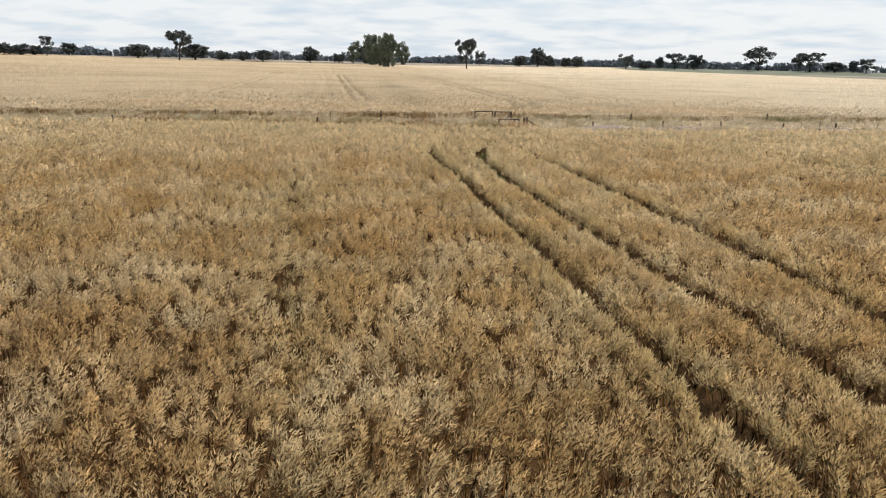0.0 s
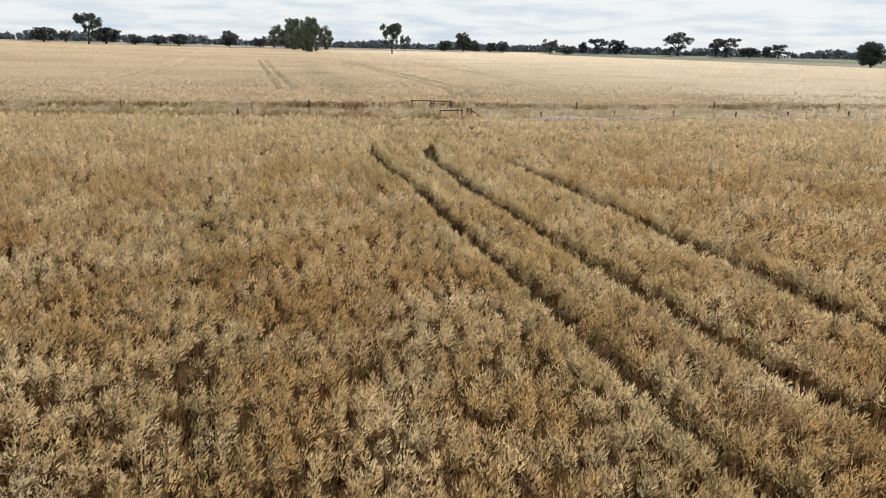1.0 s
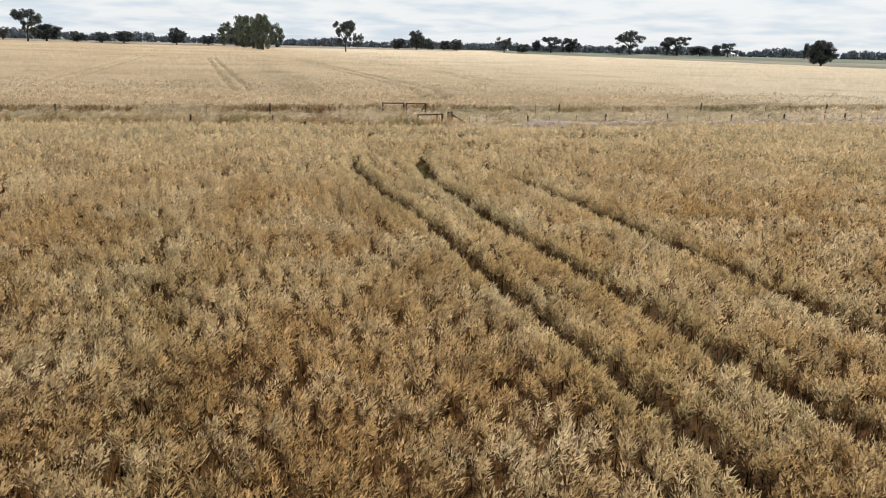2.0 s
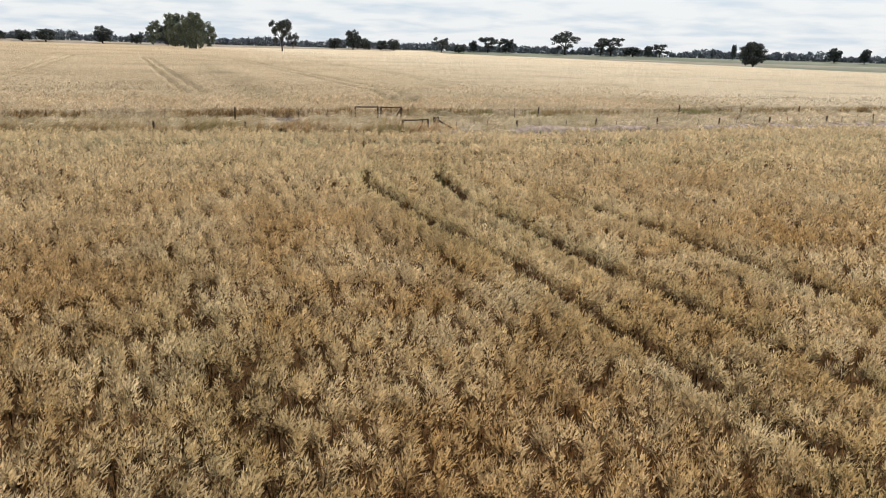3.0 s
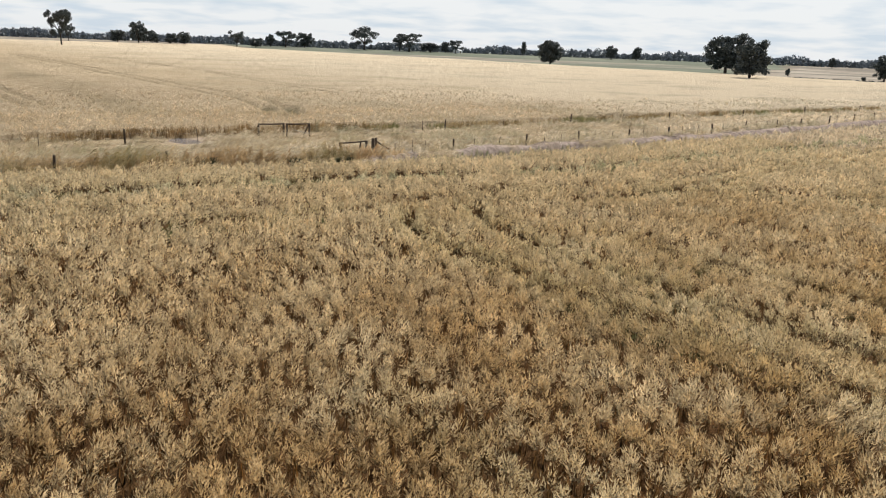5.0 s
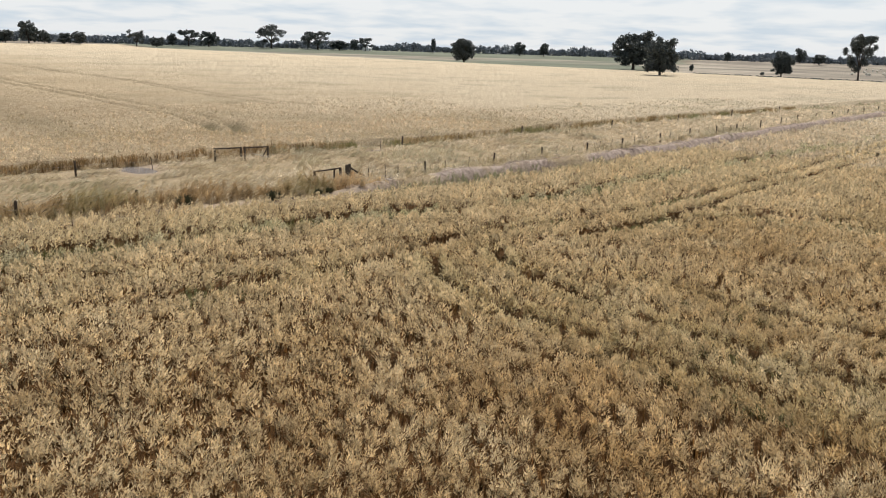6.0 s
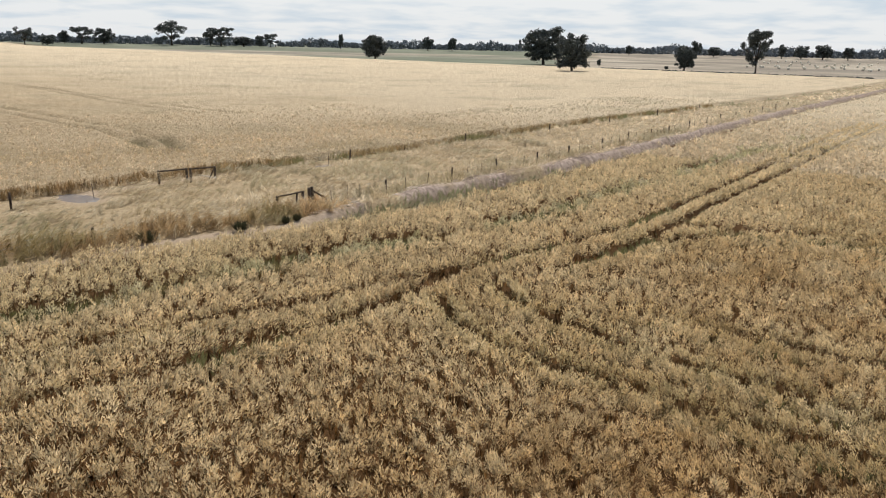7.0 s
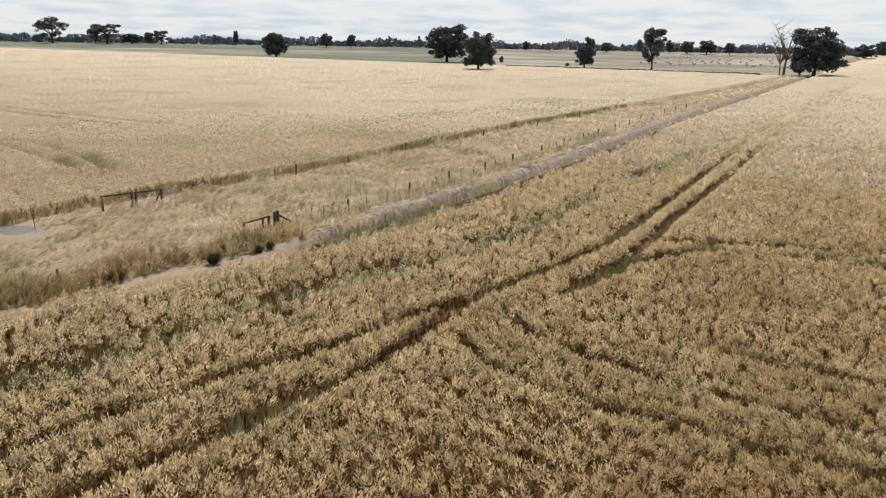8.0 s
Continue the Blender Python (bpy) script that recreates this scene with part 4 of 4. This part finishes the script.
# ---------------------------------------------------------------- fences and gate frames
def holder(name, x, y, z, label, category, group=""):
    ob = new(name)
    ob.location = (x, y, z)
    return tagged(ob, label, category, group)


def post_mesh(bm, x, y, z0, z1, r, leanx=0.0, leany=0.0, sides=9):
    """A rough round post with a chamfered top."""
    h = z1 - z0
    pts = [(x, y, z0), (x + leanx * 0.5, y + leany * 0.5, z0 + h * 0.5), (x + leanx * 0.95, y + leany * 0.95, z1 - 0.03), (x + leanx, y + leany, z1)]
    return tube(bm, pts, [r * 1.05, r, r * 0.97, r * 0.78], sides)


def gz(x, y):
    return float(ground_z(np.array([x]), np.array([y]))[0])


def fence(name, path, posts, droppers, spans, label, post_h, seed, wires):
    """Posts, thin droppers and wires along a line of the plan; all given by their x."""
    r = random.Random(seed)
    base = holder(name, posts[0], float(line_y(posts[0], path)), 0, label, "fence", "paddock fences")
    ox, oy = base.location.x, base.location.y
    for x in posts:
        y = float(line_y(x, path))
        bm = bmesh.new()
        post_mesh(bm, x - ox, y - oy, gz(x, y) - 0.3, gz(x, y) + post_h + r.uniform(-0.08, 0.06), r.uniform(0.05, 0.07), r.uniform(-0.08, 0.08), r.uniform(-0.05, 0.05), 9)
        part("post", bm, M_POST, base)
    for x in droppers:
        y = float(line_y(x, path))
        bm = bmesh.new()
        post_mesh(bm, x - ox, y - oy, gz(x, y) - 0.1, gz(x, y) + post_h * r.uniform(0.82, 1.0), 0.019, r.uniform(-0.09, 0.09), r.uniform(-0.06, 0.06), 5)
        part("dropper", bm, M_POST, base)
    for a, b in spans:
        xs = np.arange(a, b, 1.8)
        for hgt in wires:
            bm = bmesh.new()
            tube(bm, [(x - ox, float(line_y(x, path)) - oy, gz(x, float(line_y(x, path))) + hgt) for x in xs], [0.003] * len(xs), 4)
            part("wire", bm, M_WIRE, base)


SOUTH_POSTS = [-28.5, -14.2, 0.7, 5.6, 22.7, 28.5, 33.8, 39.5, 44.6, 50.8, 56.2, 61.9, 66.6, 72.8, 78.5, 84, 90, 96, 102, 109, 116]
SOUTH_DROPPERS = [18.5, 19.7, 20.6, 24.3, 26.2, 30.1, 31.9, 35.5, 37.4, 41.2, 43, 46.5, 48.6, 52.5, 54.3, 58, 60, 63.4, 65, 68.2, 70, 74.5, 76.3, 80.2, 82]
fence("fence", FENCE_SOUTH, SOUTH_POSTS, SOUTH_DROPPERS, [(-28.5, 14.9), (17.2, 116)], "weathered timber post and wire fence along a drain", 0.84, 5, (0.3, 0.5, 0.7))
fence("fence", FENCE_NORTH, [-37, -22.7, -8.2, 6.1, 29.9, 44, 58, 71, 84.1, 98], [1.6, 10.6, 27.8, 36, 51], [(-37, 14.8), (18.4, 98)], "sparse timber post and wire fence beside wheat", 0.86, 6, (0.3, 0.6))


def beam(bm, a, b, r, sides=8):
    a, b = Vector(a), Vector(b)
    mid = (a + b) / 2 + Vector((0, 0, -0.012))
    return tube(bm, [a, a * 0.97 + b * 0.03, mid, a * 0.03 + b * 0.97, b], [r * 0.8, r, r, r, r * 0.8], sides)


def post_part(thing, at, h, r, leanx=0.0, leany=0.0, name="post", label=""):
    bm = bmesh.new()
    x, y = at
    z = gz(x + thing.location.x, y + thing.location.y) - thing.location.z
    post_mesh(bm, x, y, z - 0.3, z + h, r, leanx, leany, 11)
    return part(name, bm, M_POST, thing, label)


g = holder("gate_frame", 14.94, 56.02, gz(14.94, 56.02), "weathered timber gate frame in long dry grass", "gate frame", "gate frames")
post_part(g, (0, 0), 0.86, 0.07)
post_part(g, (1.62, 0.0), 0.90, 0.075, 0.02)
post_part(g, (1.18, 0.05), 0.80, 0.05, 0.12, 0, "brace")
bm = bmesh.new()
part("rail", beam(bm, (-0.05, 0, 0.81), (1.66, 0, 0.86), 0.045), M_POST, g)
g = holder("strainer_post", 17.0, 56.02, gz(17.0, 56.02), "stout split timber strainer posts with a leaning stay", "post")
post_part(g, (0, 0), 1.02, 0.09)
post_part(g, (0.25, 0.04), 1.05, 0.08, -0.03)
bm = bmesh.new()
part("stay", beam(bm, (0.28, 0.05, 0.82), (1.25, 0.12, 0.30), 0.05), M_POST, g)

for (x0, y0), (x1, y1), braced in (((14.9, 67.0), (16.50, 66.62), False), ((16.72, 66.56), (18.17, 66.2), True)):
    g = holder("gate_frame", x0, y0, gz(x0, y0), "weathered timber gate frame beside the wheat", "gate frame", "gate frames")
    dx, dy = x1 - x0, y1 - y0
    post_part(g, (0, 0), 0.88, 0.07)
    post_part(g, (dx, dy), 0.88, 0.07)
    bm = bmesh.new()
    part("rail", beam(bm, (-0.06, 0, 0.82), (dx + 0.06, dy, 0.84), 0.05), M_POST, g)
    if braced:
        bm = bmesh.new()
        part("brace", beam(bm, (dx * 0.72, dy * 0.72, 0.05), (dx, dy, 0.84), 0.04), M_POST, g)
bm = bmesh.new()
bmesh.ops.create_cube(bm, size=1.0)
bmesh.ops.scale(bm, vec=(1.05, 0.14, 0.035), verts=bm.verts)
bmesh.ops.bevel(bm, geom=bm.edges[:], offset=0.006, segments=1, affect="EDGES")
plank = part("plank", bm, M_PLANK, None)
plank.matrix_world = pose(17.5, 66.0, gz(17.5, 66.0) + 0.36, 0, 14, -20)
tagged(plank, "bleached grey plank lying on bent grass", "plank")


# ---------------------------------------------------------------- rushes
def rush(x, y, size, seed):
    r = np.random.default_rng(seed)
    n = 420
    a, rad = r.uniform(0, 2 * np.pi, n), np.abs(r.normal(0, 0.5, n))
    bx, by = 0.28 * size * rad * np.cos(a), 0.28 * size * rad * np.sin(a)
    out = 0.35 + 0.5 * rad
    ln = size * r.uniform(0.45, 0.95, n)
    base = np.stack([bx, by, np.full(n, -0.03)], -1)
    d = np.stack([out * np.cos(a) + r.normal(0, 0.12, n), out * np.sin(a) + r.normal(0, 0.12, n), np.full(n, 1.1)], -1)
    d /= np.linalg.norm(d, axis=1)[:, None]
    tip = base + d * ln[:, None]
    s = np.stack([-np.sin(a), np.cos(a), np.zeros(n)], -1) * 0.015 * size / 0.6
    mid = base * 0.5 + tip * 0.5
    ob = mesh_object("rush_clump", blade_mesh("rush_clump", np.stack([base, mid - s, tip, mid + s], 1), {"green": np.zeros(n)}), M_REED)
    ob.location = (x, y, gz(x, y))
    return tagged(ob, "dark green rush clump beside a sandy track", "rush", "rush clumps")


for i, (x, y, s) in enumerate(((7.4, 55.1, 0.72), (11.3, 54.0, 0.66), (13.6, 53.7, 0.45), (14.1, 53.5, 0.42), (16.2, 52.6, 0.4))):
    rush(x, y, s, 300 + i)


# ---------------------------------------------------------------- trees
def leaf_cloud(centres, sizes, n, leaf, r, squash=0.8, core=2.4):
    """Leaf sprays round the given centres, as lozenges."""
    k = r.choice(len(centres), n, p=np.array(sizes) ** 2 / np.sum(np.array(sizes) ** 2))
    v = r.normal(0, 1, (n, 3))
    v /= np.linalg.norm(v, axis=1)[:, None]
    out = r.uniform(0.1, 1.0, n) ** 0.5
    rad = np.array(sizes)[k] * out
    p = np.array(centres)[k] + v * rad[:, None] * np.array([1, 1, squash])
    a = r.normal(0, 1, (n, 3))
    a[:, 2] -= 0.5
    a /= np.linalg.norm(a, axis=1)[:, None]
    b = np.cross(a, r.normal(0, 1, (n, 3)))
    b /= np.linalg.norm(b, axis=1)[:, None]
    s = (leaf * r.uniform(0.55, 1.3, n) * (1 + core * (1 - out)))[:, None]
    return np.stack([p - a * s, p + b * s * 0.5, p + a * s, p - b * s * 0.5], 1)


def limbs(bm, r, fork, count, reach, rise_to, trunk_r, lean, bare=0):
    """Limbs from the fork; returns their ends."""
    ends = []
    for k in range(count):
        a = 2 * math.pi * (k + r.uniform(-0.3, 0.3)) / count
        d = reach * r.uniform(0.55, 1.0)
        top = fork[2] + (rise_to - fork[2]) * r.uniform(0.45, 1.0)
        e = (fork[0] + d * math.cos(a) + lean, fork[1] + d * math.sin(a), top)
        m = (fork[0] + 0.45 * d * math.cos(a), fork[1] + 0.45 * d * math.sin(a), fork[2] + 0.55 * (top - fork[2]))
        tube(bm, [fork, m, e], [trunk_r * 0.6, trunk_r * 0.36, trunk_r * 0.12], 5, False)
        ends.append(e)
        for j in range(2 + bare):
            f = r.uniform(0.35, 0.9)
            q = tuple(m[i] * (1 - f) + e[i] * f for i in range(3))
            w = (q[0] + reach * r.uniform(-0.4, 0.4), q[1] + reach * r.uniform(-0.4, 0.4), q[2] + r.uniform(0.02, 0.16))
            tube(bm, [q, w], [trunk_r * 0.2, trunk_r * 0.05], 4, False)
            ends.append(w)
            if bare:
                for s in range(3):
                    u = (w[0] + r.uniform(-0.07, 0.07), w[1] + r.uniform(-0.07, 0.07), w[2] + r.uniform(0.02, 0.10))
                    tube(bm, [w, u], [trunk_r * 0.06, trunk_r * 0.02], 3, False)
    return ends


def puffs(r, n, mid, wide, tall):
    """Places of leaf masses on and in an uneven egg."""
    out = []
    while len(out) < n:
        v = Vector((r.uniform(-1, 1), r.uniform(-1, 1), r.uniform(-1, 1)))
        if 0.35 < v.length < 1:
            k = 0.85 + 0.25 * r.random()
            out.append((mid[0] + k * wide * v.x, mid[1] + k * wide * v.y, mid[2] + k * tall * v.z))
    return out


TREES = {}


def tree_model(kind, seed, share=1.0):
    """A tree one metre high and about one metre wide, under the ground until it is copied. o: open gum, d: dense gum, p: tall pale gum, x: dead."""
    r, q = random.Random(seed), np.random.default_rng(seed)
    name = {"o": "gum_tree", "d": "dense_gum_tree", "p": "tall_gum_tree", "x": "dead_tree"}[kind]
    base = new(name)
    base.location = (0, -900, -60)
    bm = bmesh.new()
    lean = r.uniform(-0.04, 0.04)
    if kind == "o":
        fork = (lean, 0, 0.27)
        tube(bm, [(0, 0, -0.03), (lean * 0.3, 0, 0.12), fork], [0.034, 0.026, 0.022], 8)
        ends = limbs(bm, r, fork, 7, 0.42, 0.92, 0.03, lean) + puffs(r, 17, (lean, 0, 0.56), 0.44, 0.38)
        sizes = [r.uniform(0.075, 0.135) for _ in ends]
        leaf, n, mat, label = 0.016, 9000, M_LEAF, "mature open-crowned dark green gum tree in a paddock"
    elif kind == "d":
        fork = (lean, 0, 0.15)
        tube(bm, [(0, 0, -0.03), (lean * 0.3, 0, 0.10), fork], [0.036, 0.030, 0.026], 8)
        ends = limbs(bm, r, fork, 7, 0.36, 0.86, 0.032, lean)
        ends += puffs(r, 46, (lean, 0, 0.54), 0.40, 0.38) + puffs(r, 18, (lean, 0, 0.28), 0.42, 0.16)
        sizes = [r.uniform(0.08, 0.145) for _ in ends]
        leaf, n, mat, label = 0.018, 8500, M_LEAF, "dense dark green gum tree with a low crown"
    elif kind == "p":
        fork = (lean, 0, 0.30)
        tube(bm, [(0, 0, -0.03), (lean * 0.3, 0, 0.14), fork, (lean * 1.5, 0.01, 0.72)], [0.026, 0.022, 0.018, 0.006], 8)
        ends = limbs(bm, r, fork, 6, 0.33, 0.95, 0.024, lean)
        ends += puffs(r, 40, (lean, 0, 0.50), 0.42, 0.44)
        sizes = [r.uniform(0.09, 0.16) for _ in ends]
        leaf, n, mat, label = 0.015, 10000, M_LEAF_PALE, "tall grey-green gum tree in a paddock clump"
    else:
        fork = (lean, 0, 0.28)
        tube(bm, [(0, 0, -0.03), (lean * 0.3, 0, 0.14), fork], [0.026, 0.022, 0.018], 7)
        limbs(bm, r, fork, 9, 0.46, 0.98, 0.026, lean, 4)
        label = "bare dead grey tree standing beside the drain"
    part("trunk", bm, M_DEAD if kind == "x" else M_BARK, base, "")
    if kind != "x":
        me = blade_mesh("crown", leaf_cloud(ends, sizes, int(n * share), leaf / share ** 0.4, q, 0.8, 1.1 if kind == "o" else 2.4))
        mesh_object("crown", me, mat, base)
    tagged(base, label, "tree", "paddock trees")
    return base


PLACES = [  # kind, x, y, height, width
    ("o", -132, 684, 25.8, 22.7),
    ("d", -128, 734, 14.7, 24.9),
    ("d", -175, 724, 12.8, 24.9),
    ("d", -237, 738, 11.4, 14.4),
    ("o", -244, 704, 16.6, 12.2),
    ("d", -262, 697, 10.0, 15.5),
    ("d", -274, 693, 10.6, 16.6),
    ("d", -252, 701, 9.3, 12.2),
    ("o", -159, 728, 10.9, 13.3),
    ("d", -26, 745, 14.7, 16.6),
    ("d", -86, 740, 9.1, 13.8),
    ("d", -69, 742, 10.7, 18.8),
    ("d", 1, 746, 9.2, 11.0),
    ("d", -105, 738, 9.1, 15.5),
    ("p", 14, 745, 19.0, 11.0),
    ("d", 25, 775, 16.2, 14.9),
    ("p", 27, 671, 24.9, 11.9),
    ("p", 28, 525, 17.2, 10.2),
    ("p", 31, 467, 19.5, 9.0),
    ("p", 30, 494, 19.1, 8.8),
    ("p", 60, 743, 19.3, 13.3),
    ("p", 25.5, 590, 21.0, 11.0),
    ("d", 26.5, 640, 11.0, 13.0),
    ("o", 77, 462, 18.8, 13.2),
    ("o", 133, 734, 13.8, 9.9),
    ("d", 186, 723, 18.5, 16.6),
    ("d", 197, 720, 11.5, 11.0),
    ("d", 211, 716, 10.1, 12.2),
    ("d", 222, 713, 11.5, 13.3),
    ("d", 170, 727, 10.8, 14.4),
    ("o", 264, 699, 13.2, 14.4),
    ("d", 279, 693, 8.6, 13.8),
    ("d", 303, 715, 11.1, 9.2),
    ("o", 316, 710, 15.0, 20.7),
    ("d", 332, 703, 14.3, 17.2),
    ("o", 382, 677, 20.5, 27.6),
    ("o", 419, 655, 16.5, 26.4),
    ("o", 411, 660, 16.6, 13.8),
    ("d", 448, 636, 10.5, 9.2),
    ("o", 456, 630, 11.9, 16.1),
    ("d", 436, 644, 9.4, 20.7),
    ("d", 266, 301, 12.3, 13.1),
    ("d", 214, 159, 12.8, 12.2),
    ("d", 297, 224, 17.1, 18.6),
    ("d", 286, 152, 9.4, 8.5),
    ("o", 275, 121, 15.0, 11.0),
    ("d", 270, 66, 16.0, 18.7),
    ("d", 283, 72, 7.4, 8.7),
    ("x", 282, 77, 16.8, 12.2),
    ("x", 280, 78, 12.6, 6.5),
    ("d", 715, 89, 12.2, 19.3),
    ("d", 768, 79, 13.5, 13.8),
    ("d", 309, 202, 3.2, 2.1),
    ("d", 292, 162, 1.5, 1.9),
    ("d", 556, 522, 13.1, 12.2),
    ("d", 570, 504, 12.4, 9.9),
    ("d", 712, 325, 13.3, 11.5),
    ("d", 690, 299, 9.2, 12.2),
    ("d", 660, 367, 9.4, 6.6),
    ("d", 721, 196, 10.8, 9.9),
    ("d", 717, 215, 12.5, 16.6),
    ("d", 712, 231, 11.6, 13.3),
    ("d", 708, 246, 12.4, 7.7),
    ("d", 498, 580, 14.4, 5.5),
    ("o", 633, 470, 11.4, 3.4),
]
spin = random.Random(8)
wider = {"o": 1.08, "d": 1.10, "p": 1.35, "x": 1.5}
for kind, x, y, h, w in PLACES:
    far = math.hypot(x, y) > 560
    models = TREES.setdefault((kind, far), [])
    want = {"o": 4, "d": 5, "p": 3, "x": 1}[kind]
    m = pose(x, y, gz(x, y), 0, 0, spin.uniform(0, 360)) @ Matrix.Diagonal((w * wider[kind], w * wider[kind], h * 1.03, 1))
    if len(models) < want:
        models.append(tree_model(kind, 40 + 7 * len(models) + ord(kind), 0.18 if far else 1.0))
        models[-1].matrix_basis = m
    else:
        src = models[spin.randrange(want)]
        keep = src.scale.copy()
        src.scale = (1, 1, 1)
        copy_thing(src, m)
        src.scale = keep

# far belts of trees, with haze put into their leaf colour
fr = np.random.default_rng(77)
pieces = []
for k in range(1300):
    az = radians(-50 + 152 * (k + fr.uniform(-2, 2)) / 1300)
    d = fr.uniform(800, 930)
    x, y = 2 + d * math.sin(az), 10 + d * math.cos(az)
    h = fr.uniform(6.5, 9.5) * (1 + 0.22 * math.sin(az * 57) + 0.15 * math.sin(az * 141)) * (1.2 if fr.random() < 0.10 else 1)
    w = fr.uniform(7, 12)
    cs = [(x + w * fr.uniform(-0.5, 0.5), y + w * fr.uniform(-0.5, 0.5), float(rise(x, y)) + h * z) for z in (0.12, 0.30, 0.46, 0.60)]
    pieces.append(leaf_cloud(cs, [h * fr.uniform(0.28, 0.36) for _ in cs], 62, 1.05, fr, 0.7))
woods = mesh_object("far_woods", blade_mesh("far_woods", np.concatenate(pieces)), M_LEAF_HAZE)
tagged(woods, "distant belts of trees along the horizon, tinted blue-grey as haze", "woods", kind="stuff")

# low hedge along the paddock's eastern side
cs = [(267.5 + 0.6 * math.sin(y), y, float(rise(267, y)) + fr.uniform(0.05, 0.45)) for y in np.arange(82, 178, 0.4)]
hedge = mesh_object("hedge", blade_mesh("hedge", leaf_cloud(cs, [0.42] * len(cs), 9000, 0.16, fr)), M_LEAF)
tagged(hedge, "low dark scrubby hedge along a paddock fence", "hedge", kind="stuff")


# ---------------------------------------------------------------- hay bales
def bale_model():
    bm = bmesh.new()
    rings, sides = [], 20
    for u, rad in ((-0.60, 0.60), (-0.60, 0.72), (-0.54, 0.76), (0.0, 0.775), (0.54, 0.76), (0.60, 0.72), (0.60, 0.60)):
        rings.append([bm.verts.new((u, rad * math.cos(2 * math.pi * k / sides), 0.74 + rad * math.sin(2 * math.pi * k / sides))) for k in range(sides)])
    for lo, hi in zip(rings[:-1], rings[1:]):
        for k in range(sides):
            bm.faces.new((lo[k], lo[(k + 1) % sides], hi[(k + 1) % sides], hi[k]))
    bm.faces.new(rings[-1])
    bm.faces.new(list(reversed(rings[0])))
    return tagged(part("hay_bale", bm, M_HAY, None), "round pale hay bale lying in a mown paddock", "hay bale", "hay bales")


br = random.Random(21)
bale = None
for k in range(78):
    az, d = radians(br.uniform(71, 83.5)), br.uniform(390, 700)
    x, y = d * math.sin(az) - 10, d * math.cos(az) + 29
    if y < float(line_y(x, BANK)) + 8:
        y += 30
    m = pose(x, y, gz(x, y) - 0.03, 0, 0, br.uniform(0, 180)) @ Matrix.Diagonal((0.8, 0.8, 0.8, 1))
    if bale is None:
        bale = bale_model()
        bale.matrix_basis = m
    else:
        keep = bale.scale.copy()
        bale.scale = (1, 1, 1)
        copy_thing(bale, m)
        bale.scale = keep


# ---------------------------------------------------------------- far farm buildings
def gable_shed(x, y, turn, long, deep, eave, ridge, label):
    """A shed with four walls, two roof slopes and a wide doorway."""
    base = holder("farm_shed", x, y, gz(x, y), label, "shed")
    base.rotation_euler = (0, 0, radians(turn))
    a, b = long / 2, deep / 2
    for s in (-1, 1):
        bm = bmesh.new()
        bmesh.ops.create_cube(bm, size=1.0, matrix=Matrix.Translation((0, s * b, eave / 2)) @ Matrix.Diagonal((long, 0.12, eave, 1)))
        part("wall", bm, M_IRON, base)
        bm = bmesh.new()
        lo = [bm.verts.new((s * a + o, q * b, z)) for o in (-0.06, 0.06) for q, z in ((-1, -0.1), (1, -0.1), (1, eave), (0, ridge), (-1, eave))]
        bm.faces.new(lo[:5])
        bm.faces.new(list(reversed(lo[5:])))
        for i in range(5):
            j = (i + 1) % 5
            bm.faces.new((lo[i], lo[5 + i], lo[5 + j], lo[j]))
        part("end_wall", bm, M_IRON, base)
        bm = bmesh.new()
        slope = math.atan2(ridge - eave, b)
        run = math.hypot(b, ridge - eave) + 0.4
        m = Matrix.Translation((0, s * b / 2, (eave + ridge) / 2 + 0.12)) @ Matrix.Rotation(-s * slope, 4, "X") @ Matrix.Diagonal((long + 0.8, run, 0.1, 1))
        bmesh.ops.create_cube(bm, size=1.0, matrix=m)
        part("roof", bm, M_IRON, base)
    bm = bmesh.new()
    bmesh.ops.create_cube(bm, size=1.0, matrix=Matrix.Translation((0, -b - 0.09, eave * 0.4)) @ Matrix.Diagonal((long * 0.3, 0.05, eave * 0.8, 1)))
    part("door", bm, M_POST, base)


gable_shed(475, 652, 30, 9, 6, 2.4, 3.8, "pale iron farm shed among distant trees")
